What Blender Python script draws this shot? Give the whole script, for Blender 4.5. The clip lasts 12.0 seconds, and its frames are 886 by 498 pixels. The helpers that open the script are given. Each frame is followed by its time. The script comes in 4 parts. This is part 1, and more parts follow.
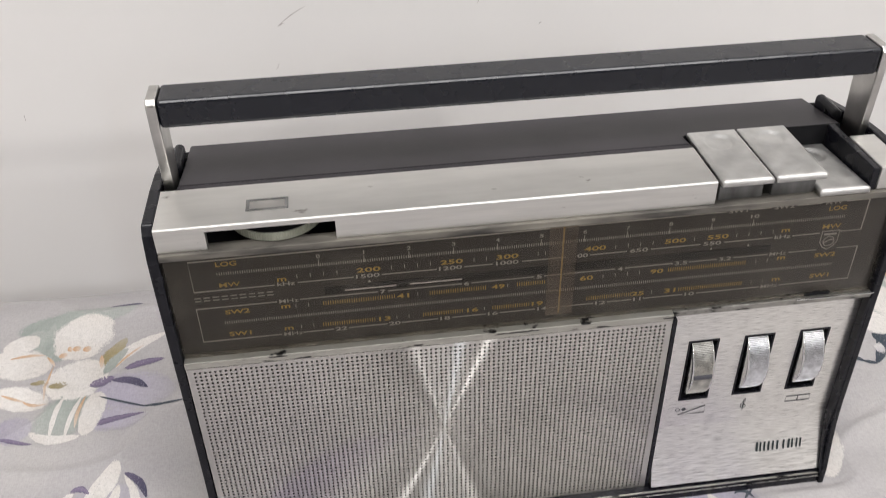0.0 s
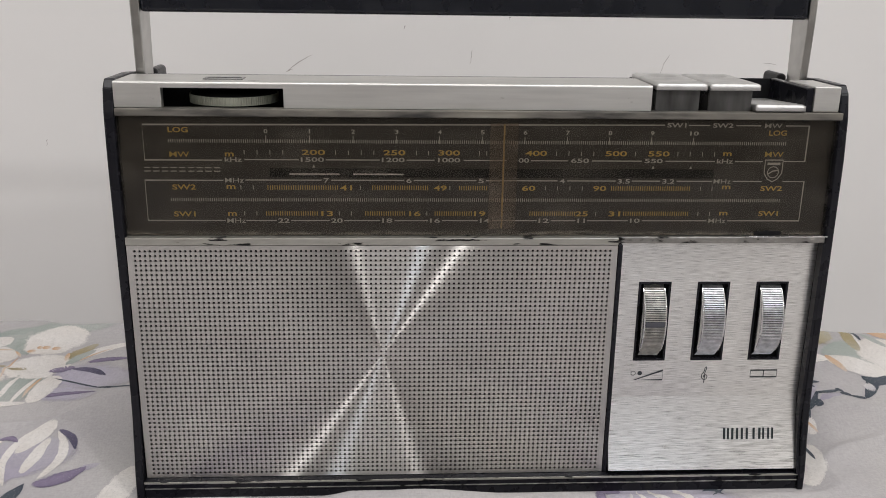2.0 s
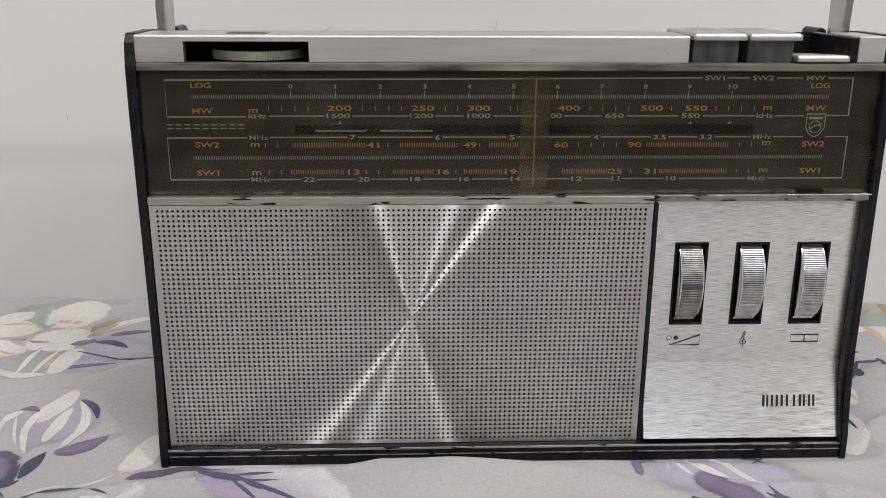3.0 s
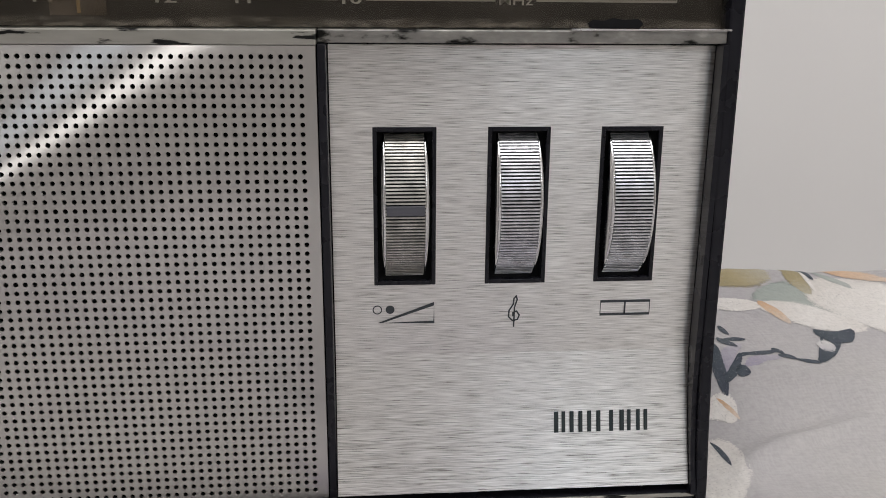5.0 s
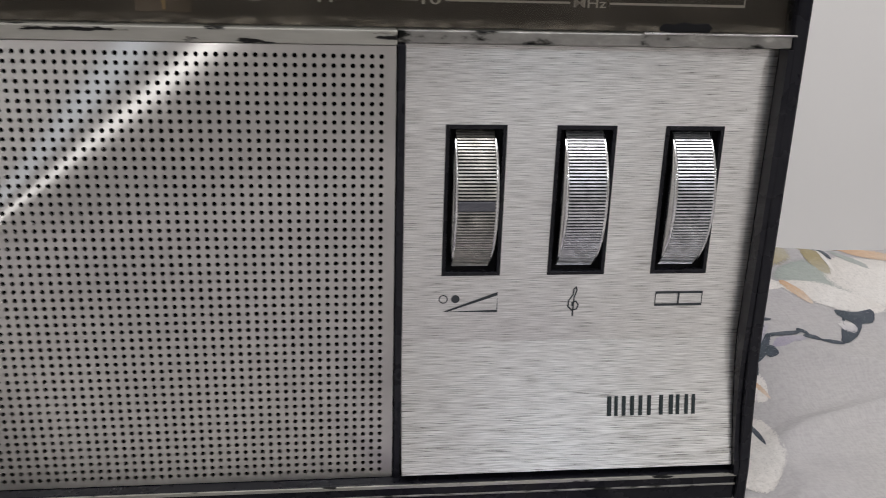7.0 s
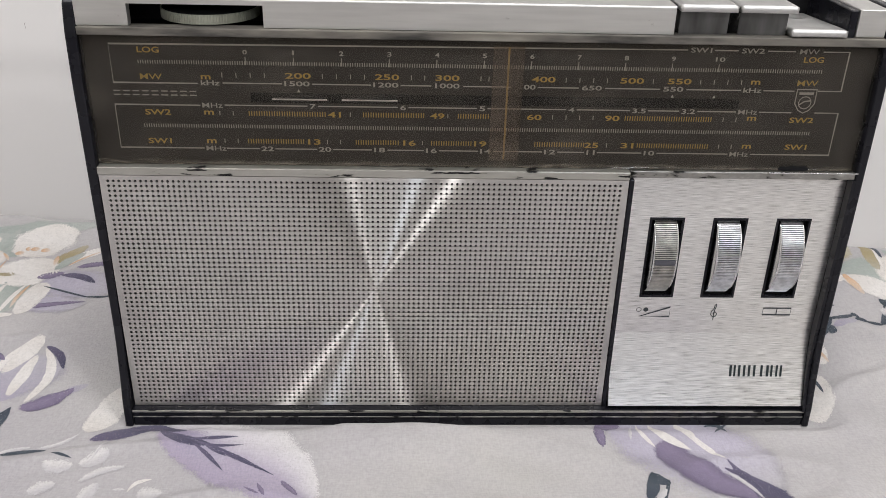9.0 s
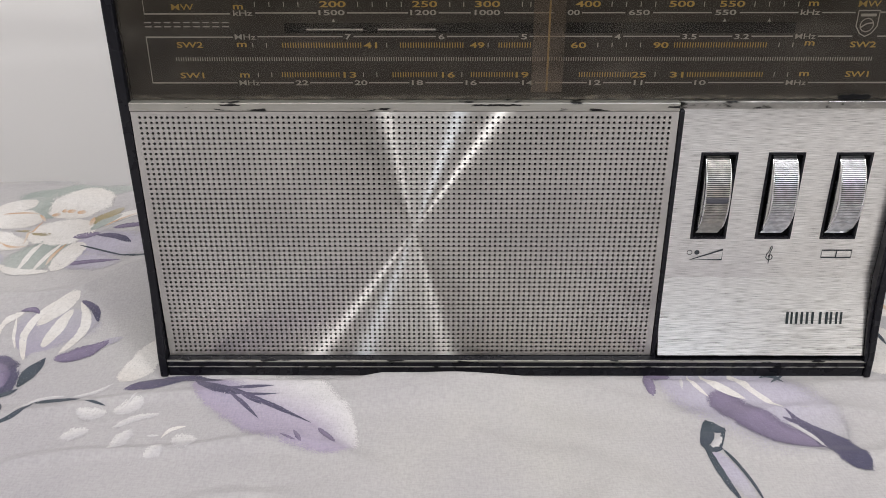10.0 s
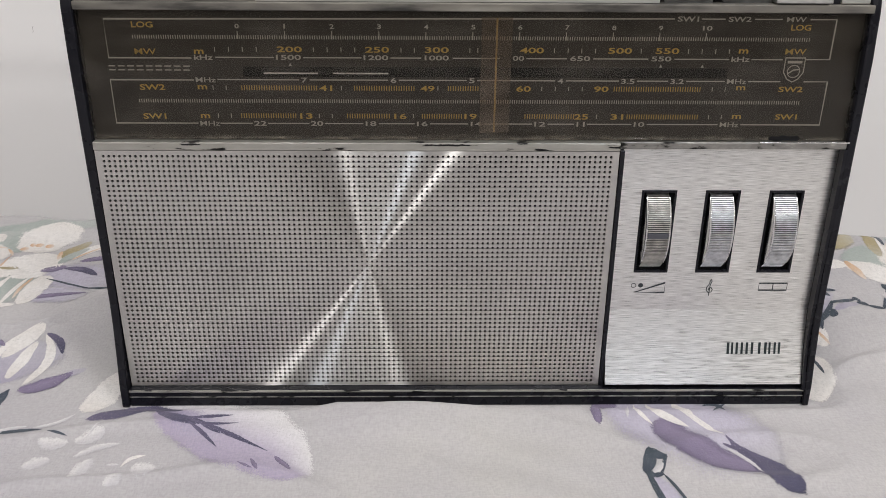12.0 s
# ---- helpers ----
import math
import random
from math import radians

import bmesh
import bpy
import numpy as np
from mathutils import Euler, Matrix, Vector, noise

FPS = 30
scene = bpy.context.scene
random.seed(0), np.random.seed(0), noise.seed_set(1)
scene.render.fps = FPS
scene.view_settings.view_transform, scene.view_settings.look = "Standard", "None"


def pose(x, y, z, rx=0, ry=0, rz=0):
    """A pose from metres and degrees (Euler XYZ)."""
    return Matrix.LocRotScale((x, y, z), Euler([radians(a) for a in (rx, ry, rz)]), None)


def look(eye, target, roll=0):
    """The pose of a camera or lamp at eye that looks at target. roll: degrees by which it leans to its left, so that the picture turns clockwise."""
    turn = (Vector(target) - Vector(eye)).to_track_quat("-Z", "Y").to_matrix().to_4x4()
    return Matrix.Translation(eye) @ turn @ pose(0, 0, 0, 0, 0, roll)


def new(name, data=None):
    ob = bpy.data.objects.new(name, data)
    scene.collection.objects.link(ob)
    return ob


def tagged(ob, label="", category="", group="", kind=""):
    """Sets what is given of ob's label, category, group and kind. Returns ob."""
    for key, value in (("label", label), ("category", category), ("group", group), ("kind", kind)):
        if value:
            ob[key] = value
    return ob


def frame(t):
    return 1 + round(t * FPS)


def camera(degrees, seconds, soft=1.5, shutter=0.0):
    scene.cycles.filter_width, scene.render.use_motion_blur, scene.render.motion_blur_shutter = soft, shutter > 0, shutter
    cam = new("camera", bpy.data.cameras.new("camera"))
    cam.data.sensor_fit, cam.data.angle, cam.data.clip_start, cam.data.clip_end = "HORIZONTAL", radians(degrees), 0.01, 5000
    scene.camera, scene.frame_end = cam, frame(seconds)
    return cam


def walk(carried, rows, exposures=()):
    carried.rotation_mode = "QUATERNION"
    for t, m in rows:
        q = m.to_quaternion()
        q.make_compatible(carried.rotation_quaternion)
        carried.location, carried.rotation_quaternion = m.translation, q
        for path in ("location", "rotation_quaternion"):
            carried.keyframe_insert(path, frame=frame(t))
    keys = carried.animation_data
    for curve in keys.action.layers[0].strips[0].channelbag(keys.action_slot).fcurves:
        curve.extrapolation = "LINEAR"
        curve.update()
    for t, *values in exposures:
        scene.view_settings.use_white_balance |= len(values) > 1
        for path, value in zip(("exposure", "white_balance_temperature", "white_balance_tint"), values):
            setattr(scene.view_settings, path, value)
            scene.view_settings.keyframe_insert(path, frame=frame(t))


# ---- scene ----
cam = camera(52.5, 12.0, soft=0.65, shutter=0.1)
PATH = [
    (0, (-0.0747, -0.2834, 0.3646), (0.1203, 1.3272, -0.8050), -1.21),
    (0.2, (-0.0605, -0.2709, 0.3642), (0.0894, 1.3984, -0.7271), -2.00),
    (0.5, (-0.0333, -0.2616, 0.3677), (0.0949, 1.4161, -0.7135), -1.59),
    (0.8, (-0.0282, -0.2965, 0.3262), (0.1147, 1.4886, -0.5641), -1.63),
    (1, (-0.0332, -0.3225, 0.3029), (0.1194, 1.4931, -0.5217), -0.95),
    (1.2, (-0.0330, -0.3501, 0.2706), (0.1213, 1.5174, -0.4284), -0.43),
    (1.5, (-0.0417, -0.3643, 0.2628), (0.1030, 1.5246, -0.3784), 0.24),
    (1.7, (-0.0395, -0.3666, 0.2397), (0.0951, 1.5409, -0.3466), 0.68),
    (2, (-0.0367, -0.3640, 0.2214), (0.0694, 1.5470, -0.3592), 0.86),
    (2.5, (-0.0465, -0.3619, 0.2035), (0.0261, 1.5525, -0.3710), 0.48),
    (2.7, (-0.0448, -0.3602, 0.2092), (0.0194, 1.5492, -0.3823), 0.21),
    (4.3, (0.0223, -0.2698, 0.1305), (0.1306, 1.6564, -0.3968), 0.69),
    (4.5, (0.0433, -0.2321, 0.1264), (0.1748, 1.6889, -0.4144), 0.42),
    (4.8, (0.0571, -0.1952, 0.1214), (0.2722, 1.7116, -0.4425), 0.53),
    (5, (0.0676, -0.2002, 0.1256), (0.2342, 1.7134, -0.4315), 0.51),
    (5.5, (0.0695, -0.2005, 0.1263), (0.2249, 1.7178, -0.4178), 0.33),
    (6, (0.0690, -0.1997, 0.1255), (0.2365, 1.7223, -0.4016), 0.66),
    (6.5, (0.0631, -0.2010, 0.1291), (0.2719, 1.7095, -0.4246), 1.22),
    (6.8, (0.0535, -0.1915, 0.1294), (0.3193, 1.6868, -0.5042), 1.54),
    (7, (0.0455, -0.2016, 0.1370), (0.2657, 1.6722, -0.5265), 1.75),
    (7.2, (0.0079, -0.2232, 0.1572), (0.2848, 1.6236, -0.5586), 2.38),
    (7.5, (-0.0338, -0.2602, 0.1910), (0.2275, 1.5537, -0.6100), 3.47),
    (7.7, (-0.0444, -0.2766, 0.2082), (0.1512, 1.5267, -0.6343), 3.17),
    (9.3, (-0.0259, -0.3288, 0.2465), (0.0237, 1.4550, -0.6567), 1.03),
    (9.5, (-0.0257, -0.3284, 0.2323), (-0.0024, 1.4582, -0.6663), 0.51),
    (10, (-0.0288, -0.3261, 0.2183), (-0.0388, 1.4601, -0.6814), -0.12),
    (10.5, (-0.0264, -0.3289, 0.2250), (-0.0435, 1.4550, -0.6790), -0.25),
    (11, (-0.0218, -0.3308, 0.2225), (-0.0394, 1.4555, -0.6769), -0.26),
    (11.5, (-0.0190, -0.3315, 0.2247), (0.0000, 1.4742, -0.6352), 0.25),
    (12, (-0.0184, -0.3391, 0.2251), (0.0186, 1.4784, -0.6087), 0.51),
]
walk(cam, [(t, look(eye, target, roll)) for t, eye, target, roll in PATH],
     exposures=[(0, 0.13, 6500, 11.5), (0.5, 0.0, 6478, 11.5), (1, -0.03, 6424, 11.5), (1.5, -0.12, 6388, 11.5), (2, -0.22, 6478, 11.5), (2.5, -0.18, 6455, 11.5), (4.5, -0.2, 6420, 11.5), (5.5, -0.34, 6540, 11.5),
                (6.5, -0.32, 6455, 11.5), (7, -0.28, 6388, 11.5), (7.5, -0.03, 6388, 11.5), (7.7, 0.0, 6388, 11.5), (9.5, 0.04, 6388, 11.5), (11, -0.01, 6400, 11.5), (12, 0.0, 6410, 11.5)])

# ---- world, light, exposure ----
world = bpy.data.worlds.new("world")
scene.world = world
world.use_nodes = True
wn = world.node_tree.nodes
sky = wn.new("ShaderNodeTexSky")
sky.sky_type, sky.sun_disc = "NISHITA", False
sky.sun_elevation, sky.sun_rotation = radians(35), radians(200)
wn["Background"].inputs["Strength"].default_value = 0.08
world.node_tree.links.new(sky.outputs[0], wn["Background"].inputs["Color"])


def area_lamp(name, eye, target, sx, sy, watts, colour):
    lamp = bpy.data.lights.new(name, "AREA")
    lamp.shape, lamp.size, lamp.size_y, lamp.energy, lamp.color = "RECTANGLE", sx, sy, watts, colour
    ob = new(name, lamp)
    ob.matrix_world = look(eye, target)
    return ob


MID = (-0.042, 0.0, 0.065)
area_lamp("bulb_light", (1.96, -2.32, 1.66), MID, 0.15, 0.15, 20, (1.0, 0.985, 0.96))
area_lamp("small_bulb_light", (-0.72, -2.78, 1.45), MID, 0.07, 0.07, 4.6, (1.0, 0.97, 0.94))
area_lamp("window_light", (0.84, -2.86, 1.4), (0.5, 0.0, 0.4), 0.14, 0.45, 6.2, (0.8, 0.9, 1.0))
# Added overhead fill with no known source, for soft even light.
area_lamp("ceiling_fill", (0.1, -0.75, 2.02), (0.1, -0.75, 0.0), 2.2, 0.5, 29, (0.985, 0.99, 1.0))

# ---- materials ----


def material(name, colour, rough=0.5, metal=0.0):
    m = bpy.data.materials.new(name)
    m.use_nodes = True
    b = m.node_tree.nodes["Principled BSDF"]
    b.inputs["Base Color"].default_value = (*colour, 1)
    b.inputs["Roughness"].default_value = rough
    b.inputs["Metallic"].default_value = metal
    return m


def node(m, kind, **values):
    n = m.node_tree.nodes.new("ShaderNode" + kind)
    for k, v in values.items():
        n.inputs[k.replace("_", " ")].default_value = v
    return n


def link(m, a, b):
    m.node_tree.links.new(a, b)


def shader(m):
    return m.node_tree.nodes["Principled BSDF"]


def noise_field(m, scale, stretch=(1, 1, 1), detail=3.0):
    """A noise over the object's own coordinates, in cycles to the metre."""
    co = node(m, "TexCoord")
    mp = node(m, "Mapping", Scale=stretch)
    tx = node(m, "TexNoise", Scale=scale, Detail=detail)
    link(m, co.outputs["Object"], mp.inputs["Vector"])
    link(m, mp.outputs["Vector"], tx.inputs["Vector"])
    return tx.outputs["Fac"]


def ramp(m, fac, stops):
    r = m.node_tree.nodes.new("ShaderNodeValToRGB")
    e = r.color_ramp.elements
    while len(e) < len(stops):
        e.new(0.5)
    for el, (p, c) in zip(e, stops):
        el.position, el.color = p, (*c, 1)
    link(m, fac, r.inputs["Fac"])
    return r.outputs["Color"]


def grey(v):
    return (v, v, v)


def mottle(m, colour, amount, scale, stretch=(1, 1, 1)):
    lo, hi = [tuple(c * (1 + s * amount) for c in colour) for s in (-1, 1)]
    col = ramp(m, noise_field(m, scale, stretch), [(0.3, lo), (0.7, hi)])
    link(m, col, shader(m).inputs["Base Color"])
    return col


def rough_map(m, lo, hi, scale, stretch=(1, 1, 1)):
    link(m, ramp(m, noise_field(m, scale, stretch, 5), [(0.3, grey(lo)), (0.7, grey(hi))]), shader(m).inputs["Roughness"])


def bump(m, scale, strength, distance, stretch=(1, 1, 1), detail=4):
    b = node(m, "Bump", Strength=strength, Distance=distance)
    link(m, noise_field(m, scale, stretch, detail), b.inputs["Height"])
    link(m, b.outputs["Normal"], shader(m).inputs["Normal"])


def tangent(m, direction):
    """The way across the brush marks."""
    n = node(m, "CombineXYZ", X=direction[0], Y=direction[1], Z=direction[2])
    link(m, n.outputs[0], shader(m).inputs["Tangent"])


BRUSHED = material("brushed_aluminium", (0.74, 0.73, 0.71), 0.36, 1.0)
FINE = (2.6, 1, 115)
brush = ramp(BRUSHED, noise_field(BRUSHED, 60, FINE, 6), [(0.30, (0.34, 0.325, 0.305)), (0.44, (0.66, 0.645, 0.62)), (0.56, (0.83, 0.815, 0.79)), (0.70, (0.97, 0.955, 0.93))])
link(BRUSHED, brush, shader(BRUSHED).inputs["Base Color"])
rough_map(BRUSHED, 0.26, 0.38, 60, FINE)
bump(BRUSHED, 60, 0.25, 0.0001, FINE, 6)
shader(BRUSHED).inputs["Anisotropic"].default_value = 0.85
tangent(BRUSHED, (0, 0, 1))

GRILLE = bpy.data.materials.new("spun_aluminium")
GRILLE.use_nodes = True


def spun(m, centre, colour):
    """Metal turned in fine rings round a centre: rough outwards, smooth along the rings."""
    t = m.node_tree
    t.nodes.remove(shader(m))
    gloss = node(m, "BsdfAnisotropic", Roughness=0.30, Anisotropy=-0.8)
    g, sub, norm = node(m, "NewGeometry"), node(m, "VectorMath"), node(m, "VectorMath")
    sub.operation, norm.operation = "SUBTRACT", "NORMALIZE"
    sub.inputs[1].default_value = centre
    link(m, g.outputs["Position"], sub.inputs[0])
    link(m, sub.outputs[0], norm.inputs[0])
    link(m, norm.outputs[0], gloss.inputs["Tangent"])
    lo, hi = [tuple(c * k for c in colour) for k in (0.9, 1.1)]
    link(m, ramp(m, noise_field(m, 22), [(0.3, lo), (0.7, hi)]), gloss.inputs["Color"])
    link(m, gloss.outputs[0], t.nodes["Material Output"].inputs["Surface"])


spun(GRILLE, MID, (0.64, 0.625, 0.60))

SATIN = material("satin_silver", (0.70, 0.69, 0.66), 0.4, 0.9)
satin_tone = mottle(SATIN, (0.63, 0.62, 0.595), 0.06, 60, (0.6, 3, 9))
speck = ramp(SATIN, noise_field(SATIN, 85, (1, 1.6, 1.6), 6), [(0.69, grey(0)), (0.74, grey(0.75))])
blend = SATIN.node_tree.nodes.new("ShaderNodeMixRGB")
blend.inputs[2].default_value = (0.16, 0.14, 0.12, 1)
link(SATIN, speck, blend.inputs[0])
link(SATIN, satin_tone, blend.inputs[1])
link(SATIN, blend.outputs[0], shader(SATIN).inputs["Base Color"])
rough_map(SATIN, 0.38, 0.46, 90, (1, 2, 2))

CHROME = material("chrome", (0.78, 0.78, 0.78), 0.12, 1.0)
rough_map(CHROME, 0.07, 0.28, 160)
ARM = material("dulled_chrome", (0.52, 0.51, 0.49), 0.28, 1.0)
mottle(ARM, (0.52, 0.51, 0.49), 0.14, 90)
KEYMETAL = material("worn_key_metal", (0.6, 0.6, 0.59), 0.3, 1.0)
mottle(KEYMETAL, (0.62, 0.615, 0.60), 0.12, 120)
rough_map(KEYMETAL, 0.40, 0.58, 220)
KEYBLOCK = material("smoky_key_block", (0.16, 0.16, 0.16), 0.3)
mottle(KEYBLOCK, (0.085, 0.084, 0.082), 0.5, 90, (2, 1, 0.5))
rough_map(KEYBLOCK, 0.1, 0.25, 120)
shader(KEYBLOCK).inputs["Specular IOR Level"].default_value = 0.8

BLACK = material("black_plastic", (0.008, 0.008, 0.011), 0.42)
shader(BLACK).inputs["Specular IOR Level"].default_value = 0.24
rough_map(BLACK, 0.2, 0.36, 120)
MATT = material("matt_black", (0.008, 0.008, 0.009), 0.75)
shader(MATT).inputs["Specular IOR Level"].default_value = 0.12
SLAB = material("grained_black_top", (0.035, 0.033, 0.036), 0.42)
shader(SLAB).inputs["Specular IOR Level"].default_value = 0.3
mottle(SLAB, (0.0235, 0.0205, 0.0245), 0.22, 40)
bump(SLAB, 900, 0.2, 0.0002)
GRIP = material("black_grip", (0.004, 0.005, 0.009), 0.4)
shader(GRIP).inputs["Specular IOR Level"].default_value = 0.5
rough_map(GRIP, 0.2, 0.34, 90)
bump(GRIP, 500, 0.12, 0.0002)

DIAL = material("dark_brown_dial", (0.034, 0.029, 0.024), 0.5)
mottle(DIAL, (0.022, 0.0185, 0.015), 0.35, 26, (2.2, 1, 0.7))
PRINT = material("white_print", (0.50, 0.49, 0.46), 0.6)
RULE = material("pale_rule_print", (0.52, 0.51, 0.48), 0.6)
AMBER = material("amber_print", (0.60, 0.40, 0.085), 0.6)
INK = material("dark_ink", (0.03, 0.035, 0.04), 0.5)
EMBLEM = material("dark_green_black_lettering", (0.012, 0.02, 0.022), 0.4)
KNURL = material("knurled_plated_plastic", (0.74, 0.74, 0.76), 0.36, 1.0)
mottle(KNURL, (0.74, 0.74, 0.76), 0.22, 350)
rough_map(KNURL, 0.3, 0.5, 500)
DUSTY = material("dusty_knurled_plating", (0.5, 0.48, 0.43), 0.42, 1.0)
mottle(DUSTY, (0.53, 0.515, 0.48), 0.3, 260)
rough_map(DUSTY, 0.35, 0.6, 400)
WHEEL = material("ivory_wheel", (0.42, 0.42, 0.36), 0.45)
mottle(WHEEL, (0.26, 0.265, 0.215), 0.2, 120)
MARK = material("wheel_mark", (0.09, 0.09, 0.105), 0.45, 0.4)
NEEDLE = material("gold_needle", (0.62, 0.46, 0.16), 0.4)

# Worn trims: bright metal with dark paint left on it in flakes.
WORN = material("worn_trim", (0.5, 0.49, 0.45), 0.35, 0.8)
flake = noise_field(WORN, 90, (1.0, 1, 6), 8)
link(WORN, ramp(WORN, flake, [(0.0, (0.55, 0.54, 0.5)), (0.605, (0.40, 0.39, 0.35)), (0.64, (0.02, 0.02, 0.02)), (1.0, (0.01, 0.01, 0.01))]), shader(WORN).inputs["Base Color"])
FLAKED = material("flaked_black_trim", (0.05, 0.05, 0.05), 0.36, 0.9)
flake = noise_field(FLAKED, 420, (0.4, 1, 0.9), 10)
link(FLAKED, ramp(FLAKED, flake, [(0.34, (0.014, 0.014, 0.013)), (0.38, (0.10, 0.098, 0.09)), (0.43, (0.27, 0.262, 0.245)), (0.60, (0.36, 0.35, 0.325)), (0.74, (0.58, 0.56, 0.53))]), shader(FLAKED).inputs["Base Color"])
bump(FLAKED, 750, 0.6, 0.0003, (0.45, 1, 0.8), 9)
LEDGE = material("grimy_ledge", (0.19, 0.175, 0.15), 0.55, 0.3)
link(LEDGE, ramp(LEDGE, noise_field(LEDGE, 70, (0.5, 1.5, 2.5), 8), [(0.30, (0.035, 0.033, 0.03)), (0.42, (0.13, 0.12, 0.105)), (0.6, (0.21, 0.195, 0.165)), (0.75, (0.30, 0.285, 0.25))]), shader(LEDGE).inputs["Base Color"])
bump(LEDGE, 300, 0.3, 0.0003, (0.6, 1, 1), 6)


def clear_plastic(name, tint, dust, dust_colour, grime=False):
    """A clear sheet with dust and scratches on it."""
    m = bpy.data.materials.new(name)
    m.use_nodes = True
    t = m.node_tree
    t.nodes.remove(t.nodes["Principled BSDF"])
    out = t.nodes["Material Output"]
    see, haze, gloss = node(m, "BsdfTransparent", Color=(*tint, 1)), node(m, "BsdfDiffuse", Color=(*dust_colour, 1)), node(m, "BsdfGlossy", Roughness=0.06)
    smear = ramp(m, noise_field(m, 45, (1, 1, 2.2), 7), [(0.35, grey(dust * 0.4)), (0.55, grey(dust)), (0.75, grey(dust * 2.6))])
    a, b, f = node(m, "MixShader"), node(m, "MixShader"), node(m, "Fresnel", IOR=1.25)
    if grime:
        co, cut = node(m, "TexCoord"), node(m, "SeparateXYZ")
        link(m, co.outputs["Object"], cut.inputs[0])
        near = node(m, "MapRange")
        near.inputs["From Min"].default_value, near.inputs["From Max"].default_value = 0.1198, 0.1176
        link(m, cut.outputs["Z"], near.inputs["Value"])
        spots = ramp(m, noise_field(m, 420, (0.5, 1, 1.6), 8), [(0.45, grey(0.03)), (0.66, grey(0.34))])
        both = node(m, "Math")
        both.operation = "MULTIPLY"
        link(m, near.outputs[0], both.inputs[0])
        link(m, spots, both.inputs[1])
        total = node(m, "Math")
        total.operation = "ADD"
        link(m, both.outputs[0], total.inputs[0])
        link(m, smear, total.inputs[1])
        smear = total.outputs[0]
    link(m, smear, a.inputs["Fac"])
    link(m, see.outputs[0], a.inputs[1])
    link(m, haze.outputs[0], a.inputs[2])
    link(m, f.outputs[0], b.inputs["Fac"])
    link(m, a.outputs[0], b.inputs[1])
    link(m, gloss.outputs[0], b.inputs[2])
    link(m, b.outputs[0], out.inputs["Surface"])
    return m


GLASS = clear_plastic("dusty_clear_plastic", (0.88, 0.86, 0.83), 0.026, (0.42, 0.37, 0.30), True)
CURSOR = clear_plastic("cloudy_cursor_plastic", (0.93, 0.9, 0.86), 0.17, (0.5, 0.42, 0.35))
PANE = clear_plastic("window_glass", (0.95, 0.97, 0.97), 0.01, (0.5, 0.5, 0.5))

WALL = material("wall_paint", (0.735, 0.717, 0.70), 0.7)
mottle(WALL, (0.735, 0.717, 0.70), 0.025, 5)
bump(WALL, 120, 0.06, 0.001)
CEILING = material("ceiling_paint", (0.8, 0.79, 0.77), 0.8)
mottle(CEILING, (0.8, 0.79, 0.77), 0.02, 4)
FLOOR = material("floor_tile", (0.17, 0.155, 0.14), 0.4)
mottle(FLOOR, (0.17, 0.155, 0.14), 0.12, 9)
SCUFF = material("wall_scuff", (0.42, 0.39, 0.37), 0.8)
# Unseen wall, coloured darker than the others to dim reflections in the radio.
FAR = material("darkened_far_wall", (0.31, 0.295, 0.275), 0.7)
mottle(FAR, (0.31, 0.295, 0.275), 0.04, 4)
WOOD = material("bed_wood", (0.16, 0.09, 0.05), 0.45)
mottle(WOOD, (0.16, 0.09, 0.05), 0.3, 12, (1, 12, 12))
TICKING = material("mattress_ticking", (0.6, 0.58, 0.55), 0.85)
mottle(TICKING, (0.6, 0.58, 0.55), 0.06, 25)
LAMPGLASS = material("lamp_glass", (0.8, 0.8, 0.8), 0.3)
shader(LAMPGLASS).inputs["Emission Color"].default_value = (1, 0.96, 0.9, 1)
shader(LAMPGLASS).inputs["Emission Strength"].default_value = 3.0
WHITE = material("white_enamel", (0.78, 0.78, 0.76), 0.35)
mottle(WHITE, (0.78, 0.78, 0.76), 0.03, 20)


def weave(m):
    """Uneven crossed threads for the printed cotton: relief and a slight tone of their own."""
    total = node(m, "Math")
    total.operation = "ADD"
    link(m, noise_field(m, 420, (1, 3.2, 1), 4), total.inputs[0])
    link(m, noise_field(m, 420, (3.2, 1, 1), 4), total.inputs[1])
    half = node(m, "Math")
    half.operation, half.inputs[1].default_value = "MULTIPLY", 0.5
    link(m, total.outputs[0], half.inputs[0])
    b = node(m, "Bump", Strength=0.5, Distance=0.0006)
    link(m, half.outputs[0], b.inputs["Height"])
    link(m, b.outputs["Normal"], shader(m).inputs["Normal"])
    grain = ramp(m, half.outputs[0], [(0.38, grey(0.77)), (0.5, grey(0.84)), (0.62, grey(0.90))])
    over = m.node_tree.nodes.new("ShaderNodeMixRGB")
    over.blend_type, over.inputs[0].default_value = "MULTIPLY", 1.0
    base_in = shader(m).inputs["Base Color"]
    link(m, base_in.links[0].from_socket, over.inputs[1])
    link(m, grain, over.inputs[2])
    link(m, over.outputs[0], base_in)
    shader(m).inputs["Roughness"].default_value = 0.85
    shader(m).inputs["Sheen Weight"].default_value = 0.1


CLOTH = material("grey_printed_cotton", (0.45, 0.43, 0.435), 0.85)


def ground_tone(m):
    """The greyish lilac of the unprinted cotton, drifting over the bed."""
    return ramp(m, noise_field(m, 7, (1, 1, 1), 4), [(0.35, (0.41, 0.39, 0.405)), (0.55, (0.465, 0.445, 0.445)), (0.7, (0.50, 0.48, 0.46))])


link(CLOTH, ground_tone(CLOTH), shader(CLOTH).inputs["Base Color"])
weave(CLOTH)


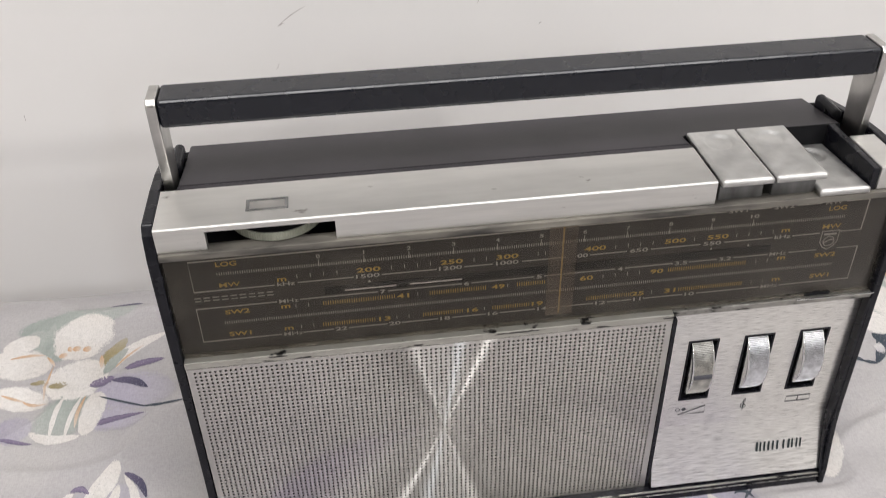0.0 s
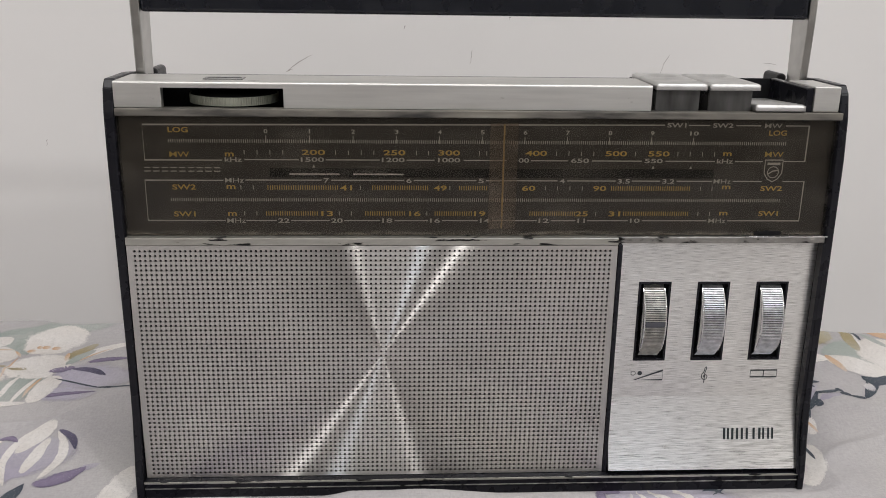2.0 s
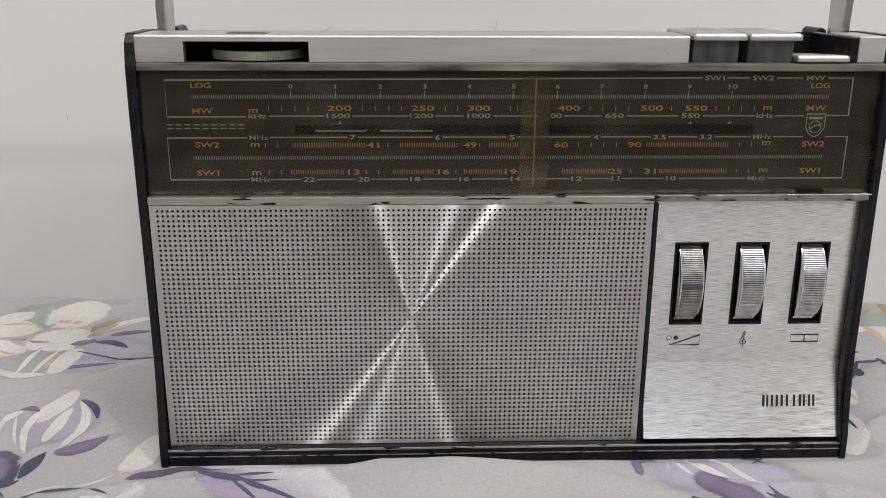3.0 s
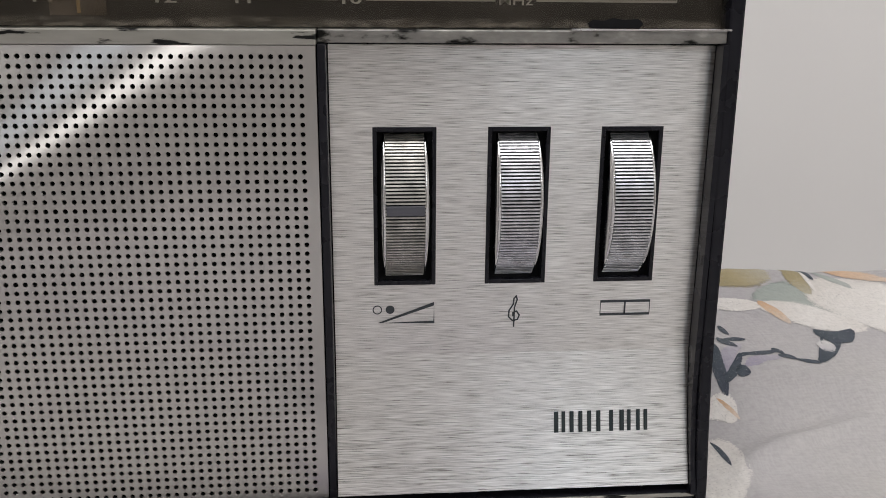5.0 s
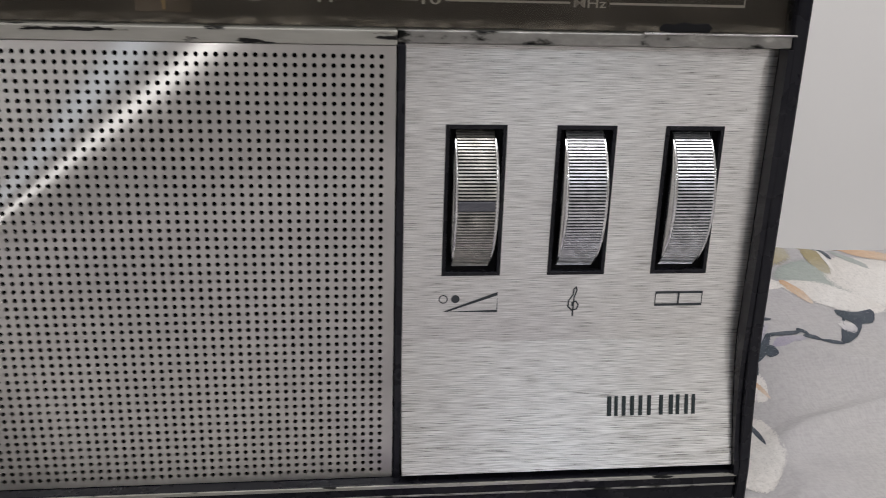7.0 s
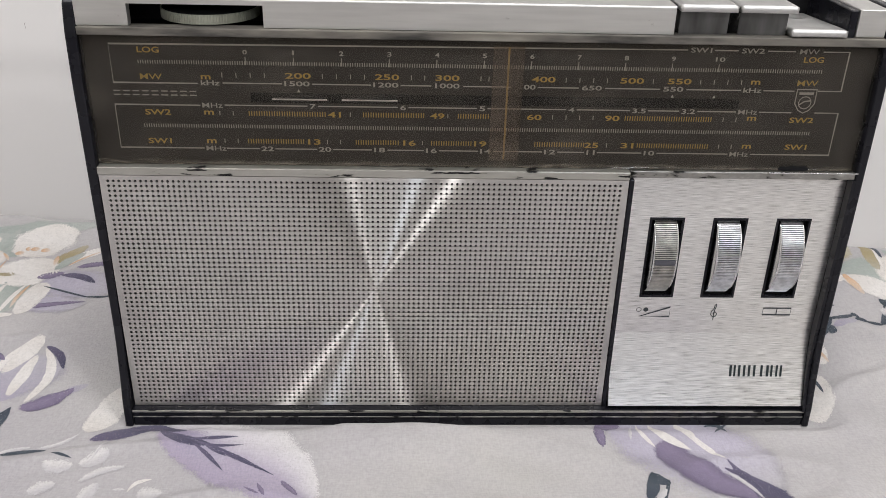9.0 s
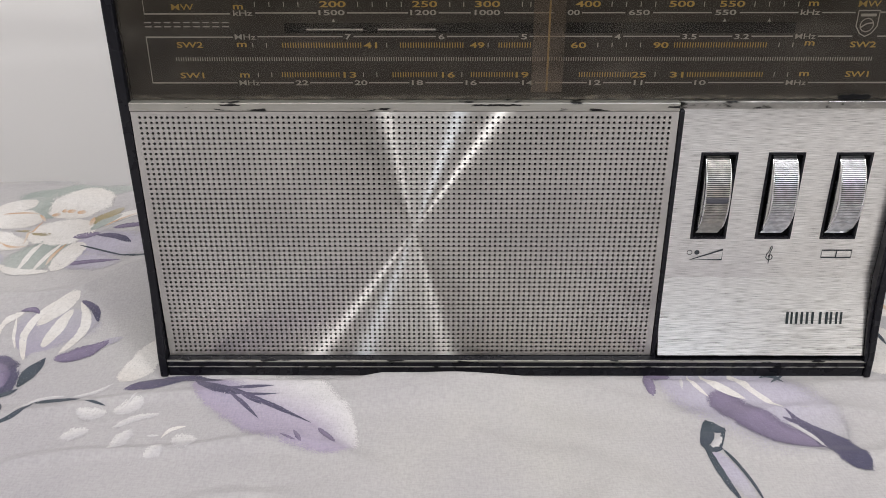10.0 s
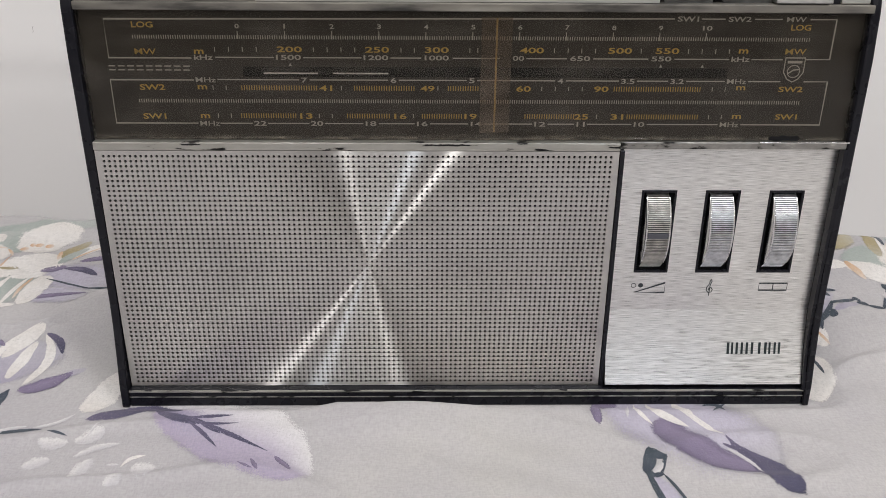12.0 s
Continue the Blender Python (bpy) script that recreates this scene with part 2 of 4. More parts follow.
def dye(name, stops, along="u", scale=60, wobble=0.25, soft=0.12):
    """A printed colour that runs along or across a petal, with uneven brushwork."""
    m = material(name, stops[0][1], 0.85)
    at = m.node_tree.nodes.new("ShaderNodeAttribute")
    at.attribute_name = along
    mix = node(m, "Math")
    mix.operation = "MULTIPLY_ADD"
    mix.inputs[1].default_value = wobble
    link(m, noise_field(m, scale, (1, 1, 1), 3), mix.inputs[0])
    shift = node(m, "Math")
    shift.operation = "SUBTRACT"
    shift.inputs[1].default_value = wobble / 2
    link(m, at.outputs["Fac"], shift.inputs[0])
    link(m, shift.outputs[0], mix.inputs[2])
    tone = ramp(m, mix.outputs[0], stops)
    rim = m.node_tree.nodes.new("ShaderNodeAttribute")
    rim.attribute_name = "rim"
    edge = node(m, "Math")
    edge.operation = "MULTIPLY_ADD"
    edge.inputs[1].default_value = 0.5
    link(m, noise_field(m, 300, (1, 1, 1), 4), edge.inputs[0])
    link(m, rim.outputs["Fac"], edge.inputs[2])
    fade = node(m, "MapRange")
    fade.inputs["From Min"].default_value, fade.inputs["From Max"].default_value = 0.22, 0.3 + soft
    link(m, edge.outputs[0], fade.inputs["Value"])
    grain = node(m, "MapRange")
    grain.inputs["From Min"].default_value, grain.inputs["From Max"].default_value = 0.34, 0.66
    link(m, noise_field(m, 2300, (1, 1, 1), 2), grain.inputs["Value"])
    inked = node(m, "Math")
    inked.operation = "GREATER_THAN"
    link(m, fade.outputs[0], inked.inputs[0])
    link(m, grain.outputs[0], inked.inputs[1])
    link(m, inked.outputs[0], shader(m).inputs["Alpha"])
    link(m, tone, shader(m).inputs["Base Color"])
    weave(m)
    return m


WHITE_D = dye("white_dye", [(0.0, (0.66, 0.62, 0.58)), (0.5, (0.74, 0.71, 0.68)), (1.0, (0.72, 0.68, 0.64))], soft=0.3)
PALE_D = dye("pale_white_dye", [(0.0, (0.50, 0.48, 0.50)), (0.45, (0.55, 0.53, 0.54)), (0.75, (0.64, 0.62, 0.61)), (1.0, (0.68, 0.66, 0.65))], "v", 130, 0.4, 0.7)
LEAF_D = dye("lilac_leaf_dye", [(0.0, (0.37, 0.32, 0.42)), (0.4, (0.42, 0.37, 0.46)), (0.68, (0.60, 0.57, 0.60)), (1.0, (0.68, 0.66, 0.65))], "v", 40, 0.35, 0.28)
LILAC_D = dye("lilac_dye", [(0.0, (0.36, 0.33, 0.41)), (1.0, (0.44, 0.42, 0.46))], soft=0.5)
MIST_D = dye("misty_lilac_dye", [(0.0, (0.42, 0.39, 0.47)), (0.5, (0.46, 0.43, 0.51)), (1.0, (0.45, 0.43, 0.45))], soft=0.7)
PURPLE_D = dye("purple_dye", [(0.0, (0.12, 0.095, 0.165)), (0.3, (0.19, 0.155, 0.24)), (0.7, (0.22, 0.18, 0.27)), (1.0, (0.13, 0.105, 0.175))], "v", 110, 0.3, 0.45)
DARK_D = dye("dark_violet_dye", [(0.0, (0.13, 0.11, 0.175)), (0.5, (0.09, 0.08, 0.135)), (1.0, (0.06, 0.058, 0.105))], "u", 110, 0.3, 0.4)
VEIL_D = dye("violet_veil_dye", [(0.0, (0.25, 0.21, 0.33)), (0.5, (0.36, 0.32, 0.42)), (1.0, (0.44, 0.40, 0.48))], "u", 110, 0.3, 0.9)
SLATE_D = dye("slate_teal_dye", [(0.0, (0.035, 0.05, 0.065)), (0.5, (0.06, 0.075, 0.095)), (1.0, (0.04, 0.05, 0.075))], soft=0.22)
OLIVE_D = dye("olive_dye", [(0.0, (0.30, 0.25, 0.12)), (0.5, (0.36, 0.30, 0.17)), (1.0, (0.42, 0.39, 0.31))], soft=0.5)
SAGE_D = dye("sage_dye", [(0.0, (0.33, 0.37, 0.34)), (0.5, (0.38, 0.41, 0.38)), (1.0, (0.42, 0.43, 0.41))], soft=0.5)
ORANGE_D = dye("orange_dye", [(0.0, (0.60, 0.36, 0.20)), (0.5, (0.62, 0.45, 0.32)), (1.0, (0.68, 0.58, 0.50))], soft=0.5)

# ---- building helpers (lengths in millimetres) ----
MM = 0.001


def as_mesh(name, bm):
    me = bpy.data.meshes.new(name)
    bmesh.ops.recalc_face_normals(bm, faces=bm.faces)
    bm.to_mesh(me)
    bm.free()
    return me


def part(name, data, mat, parent=None, label="", smooth=False):
    """One mesh object, from a bmesh or a mesh, under a thing or a part."""
    me = as_mesh(name, data) if isinstance(data, bmesh.types.BMesh) else data
    if not me.materials:
        me.materials.append(mat)
    if smooth:
        for p in me.polygons:
            p.use_smooth = True
    ob = new(name, me)
    if parent is not None:
        ob.parent = parent
    return tagged(ob, label)


def box(x0, x1, y0, y1, z0, z1, bevel=0.0, seg=2, bm=None):
    own = bmesh.new()
    bmesh.ops.create_cube(own, size=1)
    for v in own.verts:
        v.co = Vector((x0 + (v.co.x + 0.5) * (x1 - x0), y0 + (v.co.y + 0.5) * (y1 - y0), z0 + (v.co.z + 0.5) * (z1 - z0))) * MM
    if bevel:
        bmesh.ops.bevel(own, geom=own.edges[:], offset=bevel * MM, segments=seg, profile=0.5, affect="EDGES")
    if bm is None:
        return own
    tmp = bpy.data.meshes.new("tmp")
    own.to_mesh(tmp)
    own.free()
    bm.from_mesh(tmp)
    bpy.data.meshes.remove(tmp)
    return bm


def prism(outline, axis, a, b, bevel=0.0, seg=2):
    """A closed outline pushed along an axis from a to b."""
    def place(p, q, d):
        return Vector({"x": (d, p, q), "y": (p, d, q), "z": (p, q, d)}[axis]) * MM
    bm = bmesh.new()
    lo, hi = [[bm.verts.new(place(p, q, d)) for p, q in outline] for d in (a, b)]
    bm.faces.new(lo)
    bm.faces.new(hi)
    n = len(outline)
    for i in range(n):
        bm.faces.new((lo[i], lo[(i + 1) % n], hi[(i + 1) % n], hi[i]))
    bmesh.ops.recalc_face_normals(bm, faces=bm.faces)
    if bevel:
        bmesh.ops.bevel(bm, geom=bm.edges[:], offset=bevel * MM, segments=seg, profile=0.5, affect="EDGES")
    return bm


def wheel(axis, centre, radius, width, teeth, depth, grime=False):
    """A knurled wheel about the x or z axis."""
    bm = bmesh.new()
    rings = []
    for s in (-0.5, 0.5):
        ring = []
        for i in range(teeth * 4):
            a = 2 * math.pi * (i // 4 + (0.0, 0.46, 0.56, 0.9)[i % 4]) / teeth
            r = radius - (depth if i % 4 in (2, 3) else 0)
            u, v = r * math.cos(a), r * math.sin(a)
            p = (s * width, u, v) if axis == "x" else (u, v, s * width)
            ring.append(bm.verts.new((Vector(centre) + Vector(p)) * MM))
        rings.append(ring)
    n = teeth * 4
    for i in range(n):
        f = bm.faces.new((rings[0][i], rings[0][(i + 1) % n], rings[1][(i + 1) % n], rings[1][i]))
        f.material_index = 1 if i % 4 == 2 and grime else 0
    for ring in rings:
        bm.faces.new(ring)
    return bm


def lathe(axis, centre, profile, steps=96):
    """A turned form: pairs of (radius, place along the axis)."""
    bm = bmesh.new()
    rows = []
    for r, s in profile:
        row = []
        for i in range(steps):
            a = 2 * math.pi * i / steps
            u, v = r * math.cos(a), r * math.sin(a)
            p = {"x": (s, u, v), "y": (u, s, v), "z": (u, v, s)}[axis]
            row.append(bm.verts.new((Vector(centre) + Vector(p)) * MM))
        rows.append(row)
    for a, b in zip(rows, rows[1:]):
        for i in range(steps):
            bm.faces.new((a[i], a[(i + 1) % steps], b[(i + 1) % steps], b[i]))
    for row in (rows[0], rows[-1]):
        bm.faces.new(row)
    return bm


def chin(z):
    """The front of the control panel at height z: upright above, flaring forward below."""
    if z >= 41:
        return 0.0
    s = (41 - z) / 33
    return -8.0 * (0.62 * s + 0.38 * s * s)


def ribbon(points, width, y=-0.12, closed=False, bm=None):
    """A flat painted stroke on an upright front, through points (x, z)."""
    bm = bm or bmesh.new()
    pts = [Vector(p) for p in points]
    n = len(pts)
    sides = []
    for i, p in enumerate(pts):
        a = pts[(i - 1) % n] if closed or i else p
        b = pts[(i + 1) % n] if closed or i < n - 1 else p
        d = (b - a).normalized()
        if closed or 0 < i < n - 1:
            e, f = (p - a).normalized(), (b - p).normalized()
            k = 1 / max(0.4, math.sqrt(max(0.0, (1 + e.dot(f)) / 2)))
        else:
            k = 1
        o = Vector((-d.y, d.x)) * width / 2 * k
        sides.append([bm.verts.new((q.x * MM, (y + chin(q.y) if y < 0 else y) * MM, q.y * MM)) for q in (p + o, p - o)])
    for i in range(n if closed else n - 1):
        (a, b), (c, d) = sides[i], sides[(i + 1) % n]
        bm.faces.new((a, b, d, c))
    return bm


# ---- structure ----
X0, X1, Y0, Y1, Z0, Z1 = -1700, 2050, -2900, 240, -550, 2100
tagged(part("wall_north", box(X0 - 120, X1 + 120, Y1, Y1 + 120, Z0, Z1), WALL), "off-white painted plaster wall with faint scuffs", "wall", kind="structure")
tagged(part("wall_east", box(X1, X1 + 120, Y0, Y1, Z0, Z1), WALL), "off-white painted plaster side wall", "wall", kind="structure")
tagged(part("wall_west", box(X0 - 120, X0, Y0, Y1, Z0, Z1), WALL), "off-white painted plaster side wall", "wall", kind="structure")
south = box(X0 - 120, 720, Y0 - 120, Y0, Z0, Z1)
box(960, X1 + 120, Y0 - 120, Y0, Z0, Z1, bm=south)
box(720, 960, Y0 - 120, Y0, Z0, 1150, bm=south)
box(720, 960, Y0 - 120, Y0, 1650, Z1, bm=south)
# Out of view; its dark colour is chosen for what the metal reflects.
tagged(part("wall_south", south, FAR), "unseen far wall with a window opening, darkened to dim reflections", "wall", kind="structure")
tagged(part("floor", box(X0 - 120, X1 + 120, Y0 - 120, Y1 + 120, Z0 - 80, Z0), FLOOR), "plain beige tiled room floor", "floor", kind="structure")
tagged(part("ceiling", box(X0 - 120, X1 + 120, Y0 - 120, Y1 + 120, Z1, Z1 + 100), CEILING), "white painted ceiling", "ceiling", kind="structure")

win = tagged(new("window_1"), "white framed window letting in pale daylight", "window", kind="structure")
frame_bm = box(722, 742, Y0 - 90, Y0 - 40, 1152, 1648, 3)
box(938, 958, Y0 - 90, Y0 - 40, 1152, 1648, 3, bm=frame_bm)
box(742, 938, Y0 - 90, Y0 - 40, 1152, 1172, 3, bm=frame_bm)
box(742, 938, Y0 - 90, Y0 - 40, 1628, 1648, 3, bm=frame_bm)
part("window_frame", frame_bm, WHITE, win)
pane = part("pane", box(742, 938, Y0 - 68, Y0 - 64, 1172, 1628), PANE, win)
pane.visible_shadow = False


def bulb_lamp(x, y, z, nx, ny, r, label):
    """A round wall lamp: a back plate and a glass cover."""
    lamp = tagged(new("wall_lamp"), label, "lamp")
    m = Matrix.Translation(Vector((x, y, z)) * MM) @ Vector((nx, ny, 0)).to_track_quat("X", "Z").to_matrix().to_4x4()
    for name, prof, mat in (("back_plate", [(r * 1.25, -40), (r * 1.25, -26), (r * 1.1, -22)], WHITE), ("cover", [(r, -22), (r * 0.98, -10), (r * 0.7, -2), (r * 0.2, 0)], LAMPGLASS)):
        o = part(name, lathe("x", (0, 0, 0), prof, 40), mat, lamp, smooth=True)
        o.matrix_world = m
    return lamp


bulb_lamp(X1 - 45, -2350, 1680, -0.75, 0.66, 80, "round white wall lamp, lit")
bulb_lamp(-725, Y0 + 75, 1462, 0.24, 0.97, 45, "small round white wall lamp, lit")
# Unseen lamp body, made up to go with the overhead fill.
fill_panel = tagged(new("ceiling_fill_lamp"), "long white ceiling lamp, unseen, added for even fill light", "lamp")
part("lamp_frame", box(-1020, 1220, -1020, -480, 2060, Z1, 6), WHITE, fill_panel)
part("diffuser", box(-1000, 1200, -1000, -500, 2030, 2059, 8), LAMPGLASS, fill_panel)

scuffs = tagged(new("wall_scuffs"), "faint grey scuff marks on the wall paint", "scuff marks", kind="structure")


def scuff(x0, z0, x1, z1, w):
    bm = bmesh.new()
    n = 7
    rows = []
    for i in range(n):
        s = i / (n - 1)
        k = math.sin(math.pi * (0.06 + 0.88 * s)) * w * random.uniform(0.5, 1)
        x, z = x0 + (x1 - x0) * s + random.uniform(-0.5, 0.5), z0 + (z1 - z0) * s + 0.9 * math.sin(3 * s)
        rows.append([bm.verts.new(Vector((x + d * k * 0.7, Y1 - 0.15, z + d * -k * 0.7)) * MM) for d in (-0.5, 0.5)])
    for a, b in zip(rows, rows[1:]):
        bm.faces.new((a[0], a[1], b[1], b[0]))
    part("scuff", bm, SCUFF, scuffs)


scuff(-108, 160, -91, 171, 0.7)
scuff(-108, 160, -104, 161, 1.3)
scuff(140, 159, 147, 174, 0.6)
scuff(13, 166, 14, 175, 0.9)
scuff(71, 204, 75, 210, 0.5)
scuff(112, 199, 124, 196, 0.5)
scuff(-31, 188, -30, 190, 0.9)
scuff(-268, 110, -267, 114, 0.8)
scuff(38, 195, 39, 196, 0.8)
scuff(-112, 132, -110, 136, 0.6)
scuff(210, 168, 221, 167, 0.7)
scuff(224, 120, 226, 126, 0.6)
scuff(52, 150, 53, 151, 1.0)

# ---- bed ----


def bunched(x, y):
    """Millimetres: the cotton bunched up beside the radio, falling away behind towards the wall."""
    def ease(q):
        q = min(max(q, 0.0), 1.0)
        return q * q * (3 - 2 * q)
    if x < 0:
        return 5.5 * ease((-x - 160) / 35) * ease((y + 5) / 50)
    s = ease((x - 150) / 35)
    u = min(max((y - 8) / 120, 0.0), 1.0)
    back = max(0.0, y - 128)
    return s * max(-50.0, 17.8 * (1 - (1 - u) ** 1.7) - 0.06 * back * back)


def sheet_height(x, y):
    """Millimetres: how the cotton lies, pressed down under the radio, rolling off at the wall."""
    dx, dy = max(0, abs(x) - 152), max(0, y - 74, (-10 - y) * 2.2)
    press = math.exp(-(dx * dx + dy * dy) / (2 * 7 ** 2))
    h = 1.6 * noise.noise(Vector((x * 0.009, y * 0.011, 3.1))) + 1.0 * noise.noise(Vector((x * 0.026, y * 0.03, 7.7))) + 0.3 * noise.noise(Vector((x * 0.055, y * 0.07, 2.2)))
    crease = 1 - abs(noise.noise(Vector((x * 0.012 + y * 0.01, y * 0.028 - x * 0.006, 1.3)))) * 2
    h += 2.2 * max(0.0, crease - 0.55) / 0.45
    h += 7.0 * math.exp(-((x + 30) / 40) ** 2 - ((y + 18) / 12) ** 2) + 2.5 * math.exp(-((x - 40) / 36) ** 2 - ((y + 22) / 10) ** 2)
    h += 2.6 * math.exp(-((x - 40) / 34) ** 2 - ((y + 32 + (x - 40) * 0.35) / 6) ** 2)
    h -= 2.0 * math.exp(-((x - 10) / 30) ** 2 - ((y + 52 + (x - 10) * 0.4) / 8) ** 2)
    h -= 2.2 * math.exp(-((y - 31 - (x - 175) * 0.02) / 9) ** 2) * (1 / (1 + math.exp(-(x - 168) / 6)))
    fold = h * (1 - press) - 2.25 * press if dx + dy > 0 else -2.25
    fold += bunched(x, y)
    if y > 172:
        fold -= 0.0085 * (y - 172) ** 2
    if y < -640:
        fold -= 0.01 * (y + 640) ** 2
    return fold


def bisect(values, x):
    """How many of the rising values are at most x."""
    return int(np.searchsorted(values, x, "right"))


def span(*stretches):
    out = []
    for a, b, n in stretches:
        out += [a + (b - a) * i / n for i in range(n)]
    return out + [stretches[-1][1]]


xs = span((-950, -340, 30), (-340, 340, 400), (340, 950, 30))
ys = span((-790, -160, 42), (-160, 120, 190), (120, 238, 60))
bm = bmesh.new()
tops = [[sheet_height(x, y) for x in xs] for y in ys]
grid = [[bm.verts.new((x * MM, y * MM, h * MM)) for x, h in zip(xs, row)] for y, row in zip(ys, tops)]
for r0, r1 in zip(grid, grid[1:]):
    for i in range(len(xs) - 1):
        bm.faces.new((r0[i], r0[i + 1], r1[i + 1], r1[i]))
sheet = tagged(new("bed_sheet"), "grey cotton bed sheet printed with white and purple flowers", "bed sheet")
part("cloth", bm, CLOTH, sheet, smooth=True)
tagged(part("mattress", box(-945, 945, -780, 215, -190, -78, 30, 4), TICKING), "thick pale mattress under the printed sheet", "mattress")
base = tagged(new("bed"), "dark wooden bed against the wall", "bed")
part("side_board", box(-950, 950, -785, 228, -330, -192, 5), WOOD, base)
for lx in (-900, 850):
    for ly in (-760, 160):
        part("leg", box(lx, lx + 60, ly, ly + 55, Z0, -331, 4), WOOD, base)


def lies_at(x, y):
    """Height of the cloth as it is meshed."""
    i = min(max(bisect(xs, x) - 1, 0), len(xs) - 2)
    j = min(max(bisect(ys, y) - 1, 0), len(ys) - 2)
    u, v = (x - xs[i]) / (xs[i + 1] - xs[i]), (y - ys[j]) / (ys[j + 1] - ys[j])
    a, b, c, d = tops[j][i], tops[j][i + 1], tops[j + 1][i], tops[j + 1][i + 1]
    return (a * (1 - u) + b * u) * (1 - v) + (c * (1 - u) + d * u) * v


def petal(x0, y0, x1, y1, half, dyeing, bend=0.0, belly=0.5, lift=0.35, blunt=0.75, name="printed_petal"):
    """A printed petal from its base to its tip, lying on the cloth."""
    n, m = max(10, int(math.hypot(x1 - x0, y1 - y0) / 1.5)), max(8, int(half * 1.5))
    d = Vector((x1 - x0, y1 - y0))
    o = Vector((-d.y, d.x)).normalized()
    power = math.log(0.5) / math.log(belly)
    verts, faces, us, vs = [], [], [], []
    seed = x0 * 0.37 + y1 * 0.11
    for i in range(n + 1):
        s = i / n
        mid = Vector((x0, y0)) + d * s + o * bend * math.sin(math.pi * s)
        w = 1.12 * half * max(0.03, math.sin(math.pi * s ** power)) ** blunt
        for j in range(m + 1):
            v = j / m
            e = 1 + 0.16 * noise.noise(Vector((s * 5, (v > 0.5) * 9.0, seed)))
            p = mid + o * (2 * v - 1) * w * e
            y = min(p.y, 236)
            verts.append((p.x * MM, y * MM, (lies_at(p.x, y) + 0.09 + (lift - 0.28) * 0.25) * MM))
            us.append(s)
            vs.append(v)
    for i in range(n):
        for j in range(m):
            a = i * (m + 1) + j
            faces.append((a, a + 1, a + m + 2, a + m + 1))
    me = bpy.data.meshes.new(name)
    me.from_pydata(verts, [], faces)
    for key, vals in (("u", us), ("v", vs), ("rim", [min(1.0, 4 * b * (1 - b)) * min(1.0, 9 * a, 9 * (1 - a)) for a, b in zip(us, vs)])):
        me.attributes.new(key, "FLOAT", "POINT").data.foreach_set("value", vals)
    if me.polygons[len(me.polygons) // 2].normal.z < 0:
        me.flip_normals()
    return part(name, me, dyeing, sheet, smooth=True)


# Bud with white ribs
petal(-213, -1, -196, 35, 17.0, LILAC_D, 5.9, 0.66, 0.31, 0.5)
petal(-217, 5, -224, 34, 3.1, LILAC_D, 1.1, 0.61, 0.35, 0.5)
petal(-211, -4, -207, 52, 1.9, WHITE_D, 10.2, 0.46, 0.52, 0.5)
petal(-216, 23, -206, 51, 4.2, WHITE_D, -0.9, 0.52, 0.58, 0.5)
petal(-207, 6, -204, 36, 2.9, WHITE_D, 0.6, 0.48, 0.61, 0.45)
petal(-199, 3, -202, 42, 2.3, WHITE_D, -6.4, 0.51, 0.64, 0.45)
petal(-228, 11, -229, 34, 1.2, WHITE_D, 3.3, 0.55, 0.54, 0.5)
petal(-219, 6, -228, 30, 0.7, WHITE_D, 0.6, 0.47, 0.60, 0.6)
petal(-232, 22, -226, 34, 2.3, WHITE_D, 1.9, 0.57, 0.65, 0.6)
petal(-228, 35, -218, 32, 1.9, PURPLE_D, 2.2, 0.36, 0.76, 0.6)
petal(-202, 43, -189, 26, 2.0, DARK_D, 2.3, 0.40, 0.77, 0.6)
petal(-200, -1, -180, 15, 4.1, PURPLE_D, -2.0, 0.41, 0.70, 0.7)
petal(-186, 9, -175, 18, 2.1, LILAC_D, 0.3, 0.53, 0.67, 0.7)
petal(-226, 3, -211, -27, 7.3, DARK_D, 0.7, 0.49, 0.71, 0.5)
petal(-226, -1, -214, -22, 4.9, PURPLE_D, 0.7, 0.56, 0.82, 0.5)
petal(-207, -21, -203, -0, 2.8, SLATE_D, 0.5, 0.45, 0.82, 0.9)
petal(-206, -11, -203, -9, 0.9, SLATE_D, -0.3, 0.41, 0.85, 0.7)
petal(-213, -28, -206, -22, 1.5, SLATE_D, -0.0, 0.45, 0.89, 0.7)
petal(-214, -28, -205, -39, 0.6, SLATE_D, 0.9, 0.34, 0.94, 0.7)
# Branch and small white blossoms
petal(-207, -46, -196, -31, 1.1, SLATE_D, -3.1, 0.47, 0.55, 0.5)
petal(-196, -31, -178, -28, 1.3, SLATE_D, 0.4, 0.45, 0.57, 0.5)
petal(-175, -31, -166, -33, 0.6, SLATE_D, 0.2, 0.44, 0.56, 0.7)
petal(-201, -40, -183, -26, 1.3, PALE_D, 4.7, 0.43, 0.52, 0.7)
petal(-183, -27, -168, -16, 1.2, PALE_D, -2.3, 0.42, 0.45, 0.7)
petal(-162, -37, -152, -28, 4.6, PALE_D, -1.4, 0.50, 0.46, 0.6)
petal(-177, -36, -164, -37, 4.2, PALE_D, -1.9, 0.53, 0.46, 0.6)
petal(-159, -47, -142, -38, 2.4, PALE_D, 2.3, 0.45, 0.47, 0.6)
petal(-155, -62, -151, -47, 3.4, PALE_D, 0.3, 0.54, 0.47, 0.6)
petal(-177, -53, -167, -48, 4.1, PALE_D, 0.1, 0.48, 0.48, 0.6)
petal(-134, -55, -124, -54, 5.6, PALE_D, -1.7, 0.47, 0.49, 0.6)
petal(-141, -65, -136, -58, 3.0, PALE_D, -0.9, 0.50, 0.49, 0.6)
